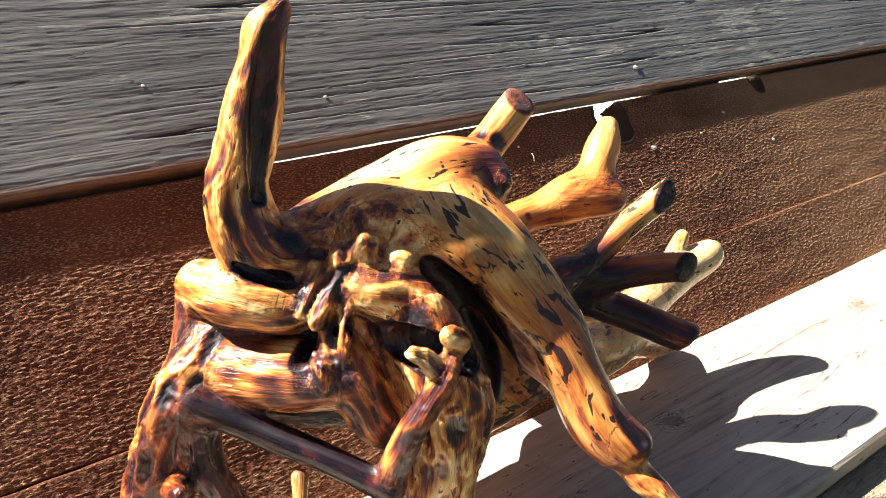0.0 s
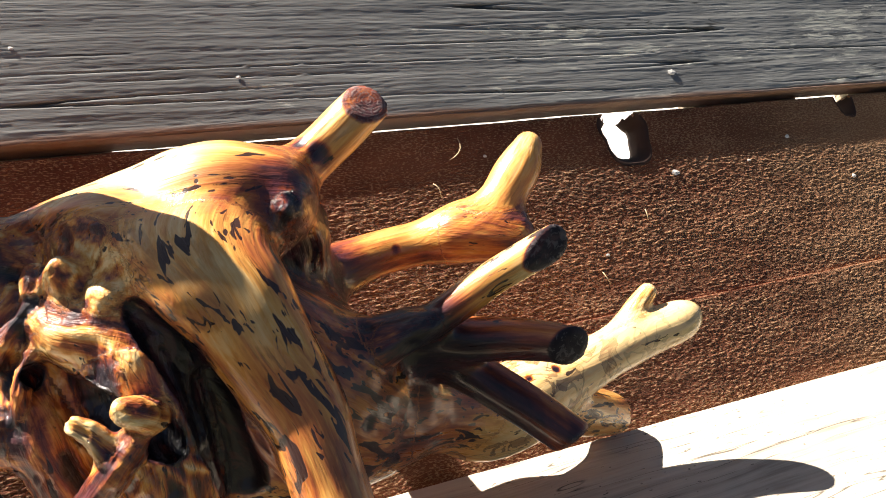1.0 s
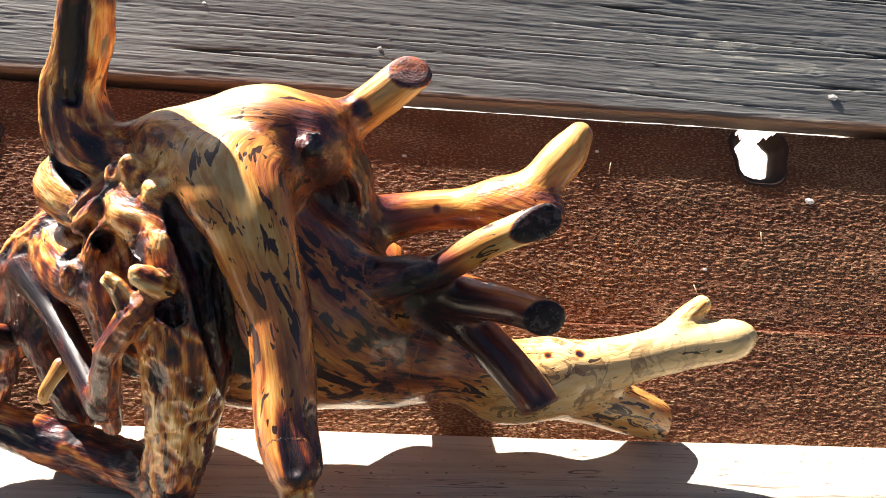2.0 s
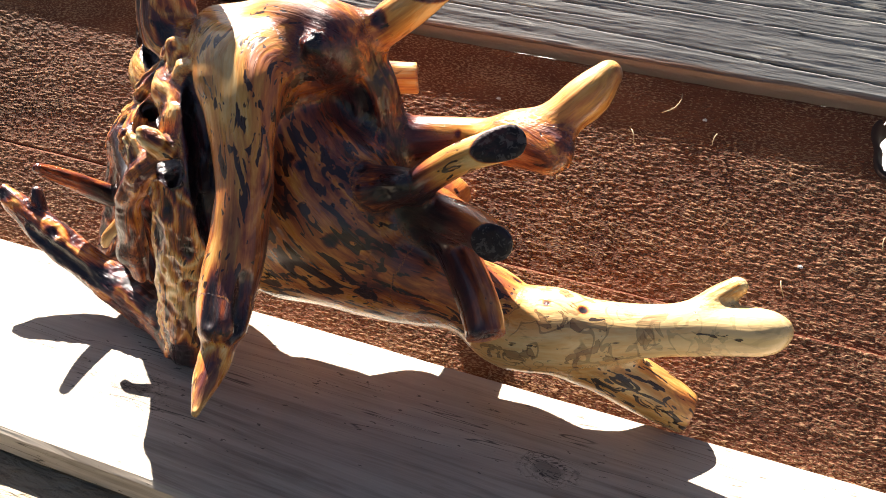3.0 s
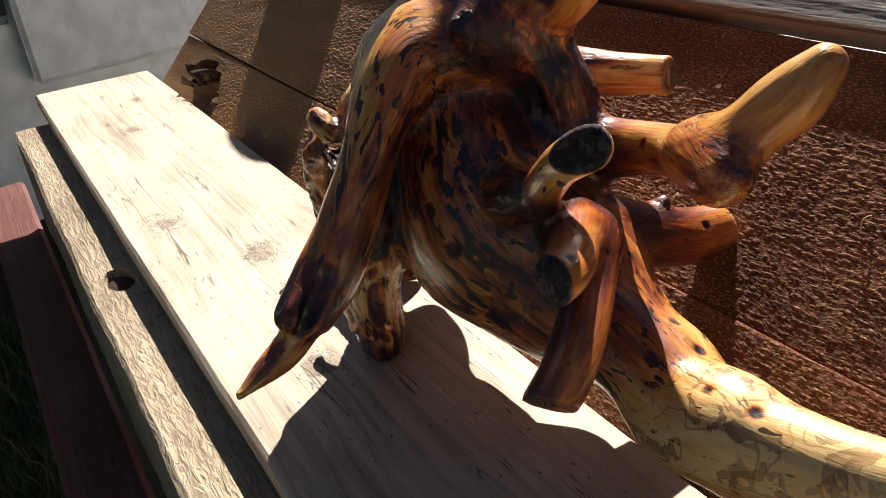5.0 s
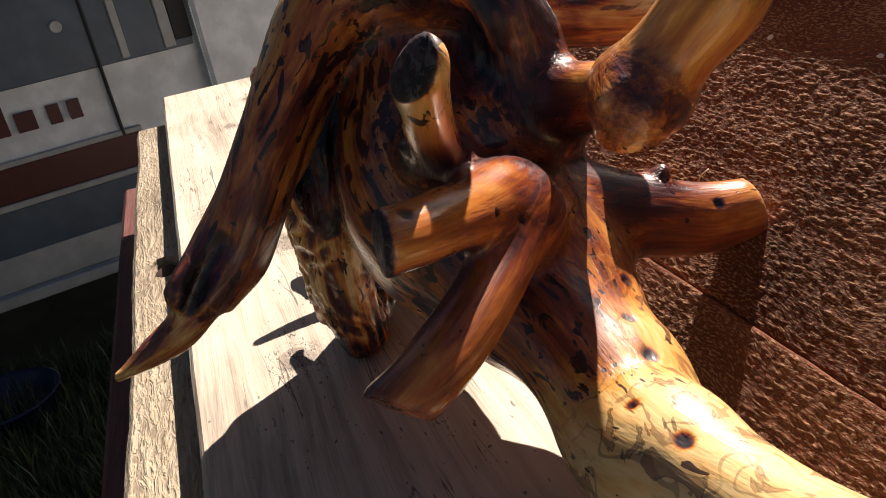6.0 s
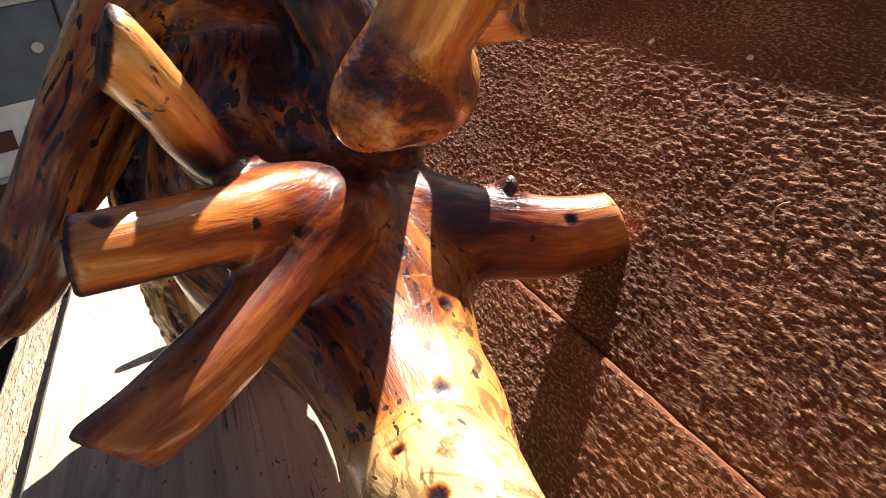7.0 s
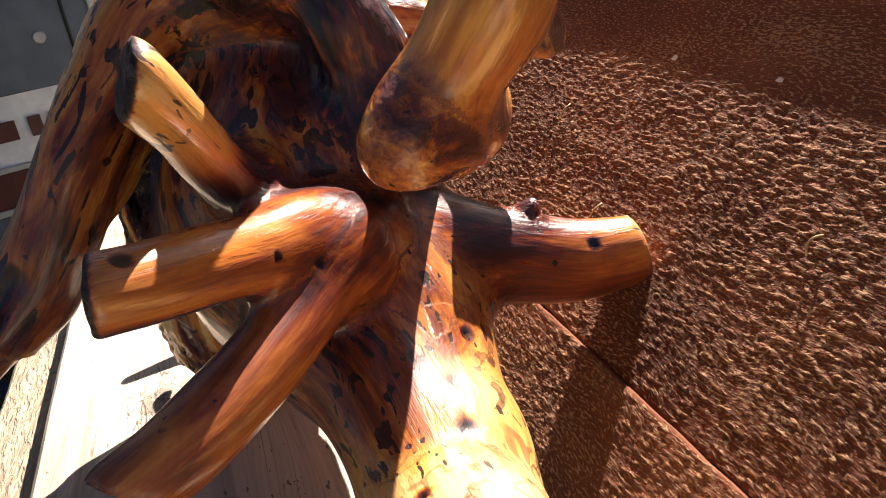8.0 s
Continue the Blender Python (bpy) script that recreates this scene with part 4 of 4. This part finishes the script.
    Limb("lobe", [(0.1223, 0.0403, 0.5674, 0.0177), (0.1362, 0.0124, 0.5793, 0.0222), (0.1551, -0.0214, 0.5870, 0.0211), (0.1720, -0.0420, 0.5904, 0.0183)], (0.22, 0.42), 0.3, blend=0.004, rough=1.25, label="gold lobe with swirling grain"),
    Limb("lobe", [(0.127, 0.040, 0.612, 0.011), (0.120, 0.036, 0.596, 0.010), (0.120, 0.038, 0.580, 0.012)], (0.3, 0.3), 0.2, blend=0.006),
    Limb("burl", [(0.186, -0.026, 0.632, 0.015), (0.200, -0.026, 0.618, 0.024), (0.206, -0.028, 0.590, 0.027), (0.226, -0.010, 0.595, 0.034)], (0.36, 0.50), 0.4, label="gnarled front burl with twisted knots", rough=1.9),
    # unseen lobe, added so that the shadow on the seat reaches far enough back
    Limb("back_root", [(0.1229, 0.0455, 0.5523, 0.0184), (0.1480, 0.0451, 0.5620, 0.0202), (0.1774, 0.0275, 0.5657, 0.0230), (0.2181, 0.0046, 0.5591, 0.0311)], (0.4, 0.4), 0.5, rough=1.0, label="red-brown root lobe, unseen behind the legs, added to fill the seat shadow", blend=0.012),
    Limb("arch", [(0.189, -0.034, 0.641, 0.012), (0.200, -0.043, 0.638, 0.0175), (0.217, -0.050, 0.636, 0.0205), (0.232, -0.060, 0.629, 0.0195), (0.240, -0.077, 0.603, 0.015), (0.235, -0.081, 0.579, 0.015)], (0.24, 0.44), 0.35, blend=0.006, rough=1.35, label="curling brow of the burl"),
    # two backing limbs, toned black to paint in the shade behind the lobes
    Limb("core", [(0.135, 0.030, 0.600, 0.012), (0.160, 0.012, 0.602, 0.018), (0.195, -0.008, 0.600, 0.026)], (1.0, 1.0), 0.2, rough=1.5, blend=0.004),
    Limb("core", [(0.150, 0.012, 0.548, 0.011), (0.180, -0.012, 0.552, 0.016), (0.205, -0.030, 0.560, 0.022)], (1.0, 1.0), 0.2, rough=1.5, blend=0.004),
    Limb("knot", [(0.176, -0.040, 0.612, 0.012), (0.180, -0.052, 0.592, 0.0155), (0.188, -0.060, 0.570, 0.0155), (0.198, -0.062, 0.552, 0.011)], (0.35, 0.4), 0.3, blend=0.006, rough=1.6),
    Limb("bridge", [(0.111, 0.005, 0.569, 0.010), (0.136, -0.022, 0.556, 0.0088), (0.162, -0.058, 0.546, 0.0085), (0.182, -0.087, 0.537, 0.0085)], (0.95, 0.9), 0.2, blend=0.005, rough=0.5, label="dark bowed strut"),
    Limb("rootlet", [(0.220, -0.088, 0.616, 0.0080), (0.209, -0.097, 0.608, 0.0082), (0.202, -0.096, 0.598, 0.008), (0.190, -0.092, 0.574, 0.008), (0.184, -0.084, 0.542, 0.0092), (0.184, -0.082, 0.518, 0.006)], (0.62, 0.3), 0.3, rough=1.5, blend=0.005, label="thin crooked rootlet"),
    Limb("side_leg", [(0.128, 0.022, 0.590, 0.016), (0.106, 0.022, 0.572, 0.0165), (0.092, 0.024, 0.540, 0.0155), (0.080, 0.026, 0.498, 0.0150), (0.070, 0.018, 0.460, 0.012)], (0.34, 0.52), 0.45, rough=2.0, label="fluted side leg"),
    Limb("side_leg", [(0.112, 0.016, 0.560, 0.014), (0.110, 0.006, 0.530, 0.013), (0.122, -0.004, 0.495, 0.012), (0.136, -0.010, 0.462, 0.011)], (0.65, 0.75), 0.3, rough=1.6),
    Limb("nub", [(0.092, 0.0, 0.520, 0.009), (0.080, -0.030, 0.545, 0.006), (0.077, -0.050, 0.560, 0.0045)], (0.6, 0.65), 0.3, blend=0.004),
    Limb("nub", [(0.200, -0.032, 0.645, 0.007), (0.198, -0.036, 0.661, 0.0090), (0.197, -0.037, 0.666, 0.0066)], (0.35, 0.25), 0.3, blend=0.007, rough=1.7),
    Limb("nub", [(0.190, -0.030, 0.640, 0.007), (0.186, -0.028, 0.655, 0.0080), (0.185, -0.029, 0.660, 0.0062)], (0.2, 0.12), 0.3, blend=0.007, rough=1.7),
    Limb("nub", [(0.214, -0.042, 0.646, 0.009), (0.212, -0.051, 0.657, 0.0088)], (0.1, 0.1), 0.2, blend=0.006, rough=1.5),
    Limb("nub", [(0.226, -0.084, 0.611, 0.008), (0.218, -0.093, 0.625, 0.0078), (0.213, -0.095, 0.629, 0.0062)], (0.3, 0.1), 0.3, blend=0.003, rough=1.5),
    Limb("nub", [(0.206, -0.094, 0.610, 0.0078), (0.201, -0.091, 0.616, 0.0076), (0.195, -0.087, 0.620, 0.0064)], (0.2, 0.1), 0.3, blend=0.003, rough=1.9),
    Limb("nub", [(0.168, -0.036, 0.600, 0.006), (0.160, -0.049, 0.606, 0.0052), (0.158, -0.052, 0.596, 0.0048)], (0.45, 0.4), 0.3, blend=0.003, rough=1.9),
    Limb("nub", [(0.180, -0.044, 0.632, 0.0045), (0.174, -0.053, 0.618, 0.0050), (0.170, -0.054, 0.606, 0.0042)], (0.55, 0.4), 0.3, blend=0.003, rough=1.9),
    Limb("nub", [(0.184, -0.034, 0.650, 0.0055), (0.172, -0.036, 0.636, 0.0058), (0.165, -0.039, 0.626, 0.0060)], (0.4, 0.3), 0.3, blend=0.003, rough=1.9),
    Limb("nub", [(0.176, -0.020, 0.648, 0.006), (0.166, -0.026, 0.640, 0.0058), (0.160, -0.030, 0.630, 0.0060)], (0.5, 0.4), 0.3, blend=0.003, rough=1.9),
    Limb("nub", [(0.146, -0.048, 0.535, 0.005), (0.140, -0.058, 0.526, 0.0042), (0.138, -0.061, 0.519, 0.003)], (0.05, 0.05), 0.0, blend=0.002),
]


# hollows cut into the wood; their near-black tone also paints the shade in gaps
GROOVES = [
    Limb("hollow", [(0.1535, 0.0030, 0.6880, 0.0040), (0.1562, 0.0035, 0.7120, 0.0062), (0.1590, 0.0035, 0.7310, 0.0068), (0.1610, 0.0035, 0.7460, 0.0066), (0.1638, 0.0035, 0.7600, 0.0058), (0.1670, 0.0040, 0.7750, 0.0035)]),
    Limb("eye", [(0.192, -0.058, 0.616, 0.007), (0.206, -0.070, 0.616, 0.0115), (0.221, -0.084, 0.611, 0.0115), (0.230, -0.090, 0.600, 0.006)]),
    Limb("gap", [(0.224, -0.062, 0.654, 0.005), (0.234, -0.070, 0.640, 0.0095), (0.244, -0.078, 0.621, 0.0120), (0.252, -0.087, 0.600, 0.0120), (0.257, -0.090, 0.575, 0.0115), (0.260, -0.086, 0.550, 0.009)]),
    Limb("gap", [(0.250, -0.066, 0.615, 0.008), (0.257, -0.072, 0.590, 0.010), (0.262, -0.076, 0.560, 0.009)]),
    Limb("slit", [(0.139, 0.002, 0.651, 0.003), (0.150, -0.004, 0.645, 0.005), (0.160, -0.014, 0.642, 0.0035)]),
    Limb("slit", [(0.182, -0.060, 0.628, 0.003), (0.178, -0.046, 0.622, 0.004), (0.172, -0.044, 0.606, 0.003)]),
    Limb("slit", [(0.150, -0.040, 0.605, 0.003), (0.165, -0.030, 0.606, 0.005), (0.186, -0.030, 0.604, 0.006)]),
    Limb("scar", [(0.309, -0.160, 0.556, 0.003), (0.3085, -0.151, 0.567, 0.0050), (0.305, -0.139, 0.580, 0.004)]),
    Limb("check", [(0.298, -0.166, 0.568, 0.003), (0.292, -0.157, 0.580, 0.0035), (0.289, -0.147, 0.592, 0.003)]),
    Limb("split", [(0.150, -0.070, 0.482, 0.003), (0.110, -0.062, 0.490, 0.004), (0.060, -0.054, 0.508, 0.002)]),
    Limb("hollow", [(0.082, -0.002, 0.548, 0.004), (0.078, 0.004, 0.520, 0.005), (0.074, 0.008, 0.495, 0.003)]),
]
# small knots and worm holes: place and radius
PITS = [(0.372, 0.015, 0.625, 0.003), (0.401, 0.008, 0.637, 0.003), (0.383, 0.015, 0.544, 0.0024), (0.407, 0.002, 0.543, 0.0022), (0.427, -0.001, 0.539, 0.0028), (0.352, 0.083, 0.549, 0.0024), (0.347, 0.066, 0.534, 0.0028),
        (0.403, -0.043, 0.599, 0.0012), (0.394, -0.031, 0.590, 0.0012), (0.429, -0.081, 0.620, 0.0022), (0.351, -0.063, 0.609, 0.004), (0.356, -0.056, 0.606, 0.0028), (0.331, -0.048, 0.617, 0.003), (0.324, -0.075, 0.578, 0.0036), (0.320, -0.003, 0.695, 0.0046),
        (0.313, 0.005, 0.696, 0.0046), (0.434, -0.0995, 0.560, 0.0034), (0.264, -0.087, 0.648, 0.0038), (0.452, -0.023, 0.538, 0.0025), (0.475, -0.020, 0.541, 0.0028), (0.299, -0.065, 0.618, 0.0026), (0.291, -0.065, 0.622, 0.0022)]


def smooth_min(a, b, k):
    h = np.clip(0.5 + 0.5 * (b - a) / k, 0, 1)
    return b + (a - b) * h - k * h * (1 - h)


def skin(value, origin, cell):
    """The zero surface of a grid of distances, as vertices and quads (surface nets)."""
    inside = value < 0
    corner = [(i, j, k) for i in (0, 1) for j in (0, 1) for k in (0, 1)]
    nx, ny, nz = (n - 1 for n in value.shape)
    cut = lambda arr, c: arr[c[0]:c[0] + nx, c[1]:c[1] + ny, c[2]:c[2] + nz]
    count = sum(cut(inside, c).astype(np.int8) for c in corner)
    cells = np.argwhere((count > 0) & (count < 8))
    index = np.full((nx, ny, nz), -1)
    index[tuple(cells.T)] = np.arange(len(cells))
    total, hits = np.zeros((len(cells), 3)), np.zeros(len(cells))
    for a in corner:
        for axis in range(3):
            if a[axis]:
                continue
            b = tuple(c + (n == axis) for n, c in enumerate(a))
            va, vb = value[tuple((cells + a).T)], value[tuple((cells + b).T)]
            cross = (va < 0) != (vb < 0)
            t = np.where(cross, va / np.where(cross, va - vb, 1), 0)
            total[cross] += (np.array(a) + t[:, None] * (np.array(b) - a))[cross]
            hits += cross
    verts = (cells + total / hits[:, None]) * cell + origin
    quads = []
    for axis in range(3):
        u, v = (axis + 1) % 3, (axis + 2) % 3
        low = [slice(None)] * 3
        high = [slice(None)] * 3
        low[axis], high[axis] = slice(0, -1), slice(1, None)
        a, b = inside[tuple(low)], inside[tuple(high)]
        at = np.argwhere(a != b)
        at = at[(at[:, u] > 0) & (at[:, v] > 0) & (at[:, u] < inside.shape[u] - 1) & (at[:, v] < inside.shape[v] - 1)]
        du, dv = np.eye(3, dtype=int)[u], np.eye(3, dtype=int)[v]
        ring = [index[tuple((at - s * du - w * dv).T)] for s, w in ((1, 1), (0, 1), (0, 0), (1, 0))]
        q = np.stack(ring, 1)
        flip = ~a[tuple(at.T)]
        q[flip] = q[flip][:, ::-1]
        quads.append(q)
    return verts, np.vstack(quads)


def normals_of(verts, quads):
    n = np.cross(verts[quads[:, 2]] - verts[quads[:, 0]], verts[quads[:, 3]] - verts[quads[:, 1]])
    out = np.zeros_like(verts)
    for k in range(4):
        np.add.at(out, quads[:, k], n)
    return out / np.maximum(np.linalg.norm(out, axis=1), 1e-12)[:, None]


def whole_pieces(face_owner, quads, total):
    """Gives loose scraps of a part to the part round them, so that each part is one piece."""
    many = len(ROOT_PARTS)
    key = quads * many + face_owner[:, None]
    label = np.arange(len(quads))
    for _ in range(400):
        least = np.full(total * many, len(quads))
        np.minimum.at(least, key.ravel(), np.repeat(label, 4))
        then = least[key].min(1)
        then = then[then]
        if (then == label).all():
            break
        label = then
    size = np.bincount(label, minlength=len(quads))
    out = face_owner.copy()
    for n in range(many):
        mine = np.unique(label[face_owner == n])
        if len(mine) < 2:
            continue
        for scrap in mine[mine != mine[size[mine].argmax()]]:
            faces = label == scrap
            touch = np.isin(quads, quads[faces]).any(1) & (face_owner != n)
            out[faces] = np.bincount(face_owner[touch]).argmax() if touch.any() else n
    return out


def root():
    low, high = np.array((-0.01, -0.225, 0.43)), np.array((0.62, 0.135, 0.805))
    shape = np.ceil((high - low) / CELL).astype(int)
    value = np.full(shape, 1.0, np.float32)
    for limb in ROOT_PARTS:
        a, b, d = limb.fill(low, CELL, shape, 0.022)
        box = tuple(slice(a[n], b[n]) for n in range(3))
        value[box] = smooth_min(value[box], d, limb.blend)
    for limb in GROOVES:
        a, b, d = limb.fill(low, CELL, shape, 0.008)
        box = tuple(slice(a[n], b[n]) for n in range(3))
        value[box] = -smooth_min(-value[box], d, 0.003)
    verts, quads = skin(value, low, CELL)
    # even out the steps of the grid
    for amount in (0.55, -0.57, 0.55, -0.57, 0.55, -0.57, 0.55, -0.57, 0.55, -0.57, 0.55, -0.57, 0.5):
        total, hits = np.zeros_like(verts), np.zeros(len(verts))
        for k in range(4):
            np.add.at(total, quads[:, k], verts[quads[:, (k + 1) % 4]] + verts[quads[:, k - 1]])
            np.add.at(hits, quads[:, k], 2)
        verts = (1 - amount) * verts + amount * total / hits[:, None]
    # which limb each vertex belongs to, its grain and colour
    total = len(verts)
    weight, tone, spots, rough, worm = (np.full(total, 1e-9) for _ in range(5))
    best, owner, grain = np.full(total, 9.0), np.zeros(total, int), np.zeros((total, 3))
    ring, dry = np.zeros(total), np.zeros(total)
    next_best, beside = np.full(total, 9.0), np.zeros((total, 3))
    for n, limb in enumerate(ROOT_PARTS):
        if limb.filler:
            continue
        near = np.flatnonzero(((verts > (limb.nodes[:, :3] - limb.nodes[:, 3:]).min(0) - 0.03) & (verts < (limb.nodes[:, :3] + limb.nodes[:, 3:]).max(0) + 0.03)).all(1))
        pts = verts[near]
        d, along, u, v = limb.field(pts)
        w = np.exp(-np.clip(d, -0.01, 1) / 0.004)
        t = np.interp(along / limb.run[-1], np.linspace(0, 1, len(limb.tone)), limb.tone)
        if limb.red_shade:
            # one side toned darker: red wood on some limbs, painted shade on others
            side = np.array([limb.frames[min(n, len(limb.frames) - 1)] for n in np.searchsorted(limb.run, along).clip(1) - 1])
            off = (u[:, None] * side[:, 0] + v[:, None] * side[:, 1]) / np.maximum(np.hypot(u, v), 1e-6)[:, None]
            t = t + limb.red_shade[3] * np.clip(off @ np.array(limb.red_shade[:3]) * 1.6 + 0.35, 0, 1)
        if limb.end_tone is not None:
            sawn = (pts - limb.nodes[-1, :3]) @ limb.cut > -0.0014
            face = np.clip(((pts - limb.nodes[-1, :3]) @ limb.cut + 0.0021) / 0.0013, 0, 1)
            t = t + (limb.end_tone - t) * face
            dry[near] = np.where(d < 0.004, np.maximum(dry[near], face), dry[near])
            ring[near] = np.where(sawn & (d < 0.004) & (limb.end_tone < 0.8), np.hypot(u, v), ring[near])
        for store, what in ((weight, 1.0), (tone, t), (spots, limb.spots), (rough, limb.rough), (worm, limb.worm * np.clip(1.35 - 1.2 * along / limb.run[-1], 0, 1))):
            store[near] += w * what
        mine = np.stack([u, v, along], 1) + 0.37 * n
        won = d < best[near]
        beside[near[won]], next_best[near[won]] = grain[near[won]], best[near[won]]
        best[near[won]], owner[near[won]], grain[near[won]] = d[won], n, mine[won]
        placed = ~won & (d < next_best[near])
        next_best[near[placed]], beside[near[placed]] = d[placed], mine[placed]
    tone, spots, rough, worm = (store / weight for store in (tone, spots, rough, worm))
    share = 0.5 * np.clip(1 - (next_best - best) / 0.016, 0, 1)
    gain = 1 / np.sqrt(share ** 2 + (1 - share) ** 2)
    for limb in GROOVES:
        d = limb.field(verts)[0]
        # near-black inside: dark scars, and shade painted into the gaps
        tone += (0.95 - tone) * np.clip((0.0028 - d) / 0.002, 0, 1)
    # ridges along the grain, then the pits
    norm = normals_of(verts, quads)
    lift = np.empty(total)
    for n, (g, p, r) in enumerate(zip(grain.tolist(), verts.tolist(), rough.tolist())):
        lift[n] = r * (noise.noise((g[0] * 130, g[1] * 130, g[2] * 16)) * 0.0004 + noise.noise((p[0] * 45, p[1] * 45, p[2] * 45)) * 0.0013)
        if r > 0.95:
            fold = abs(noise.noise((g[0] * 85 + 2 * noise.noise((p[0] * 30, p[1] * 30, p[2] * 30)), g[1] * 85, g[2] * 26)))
            # creases darken with the fold's depth: their shade is put into the tone
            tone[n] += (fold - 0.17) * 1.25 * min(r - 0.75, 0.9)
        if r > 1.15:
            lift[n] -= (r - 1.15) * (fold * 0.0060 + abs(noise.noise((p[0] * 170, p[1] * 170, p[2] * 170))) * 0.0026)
    for x, y, z, r in PITS:
        off = verts - (x, y, z)
        k = np.clip(1.35 - np.linalg.norm(off, axis=1) / (r * 1.15), 0, 1)
        lift -= 0.0018 * k
        tone += (0.9 - tone) * np.clip(k * 1.7, 0, 1) * 0.9
    verts = verts + norm * lift[:, None]
    verts[:, 2] = np.maximum(verts[:, 2], SEAT + 0.0005)
    norm = normals_of(verts, quads)
    calm = np.clip((0.95 - rough) / 0.2, 0, 1)[:, None] * 0.8
    for _ in range(8):
        around = np.zeros_like(norm)
        for k in range(4):
            np.add.at(around, quads[:, k], norm[quads[:, (k + 1) % 4]] + norm[quads[:, k - 1]])
        around /= np.maximum(np.linalg.norm(around, axis=1), 1e-12)[:, None]
        norm = norm + (around - norm) * calm
        norm /= np.maximum(np.linalg.norm(norm, axis=1), 1e-12)[:, None]
    whole = thing("root_sculpture", "oiled twisted juniper root, gold and red-brown, resting on the seat plank", "driftwood", (0.3, -0.03, SEAT))
    base = np.array((0.3, -0.03, SEAT))
    face_owner = whole_pieces(owner[quads[:, 0]], quads, total)
    for n, limb in enumerate(ROOT_PARTS):
        mine = quads[face_owner == n]
        if not len(mine):
            continue
        used, local = np.unique(mine, return_inverse=True)
        me = bpy.data.meshes.new(limb.name)
        me.from_pydata((verts[used] - base).tolist(), [], local.reshape(-1, 4).tolist())
        me.polygons.foreach_set("use_smooth", [True] * len(me.polygons))
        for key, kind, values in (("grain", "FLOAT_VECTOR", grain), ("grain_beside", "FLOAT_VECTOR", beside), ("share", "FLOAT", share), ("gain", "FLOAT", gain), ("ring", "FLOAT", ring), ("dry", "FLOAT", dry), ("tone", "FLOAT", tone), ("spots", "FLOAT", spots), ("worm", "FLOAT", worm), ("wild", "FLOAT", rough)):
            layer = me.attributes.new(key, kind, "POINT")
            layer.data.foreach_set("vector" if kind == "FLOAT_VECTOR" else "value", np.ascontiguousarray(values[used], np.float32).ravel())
        me.normals_split_custom_set_from_vertices(norm[used].tolist())
        me.materials.append(ROOT)
        ob = new(limb.name, me)
        ob.parent = whole
        tagged(ob, limb.label)


root()
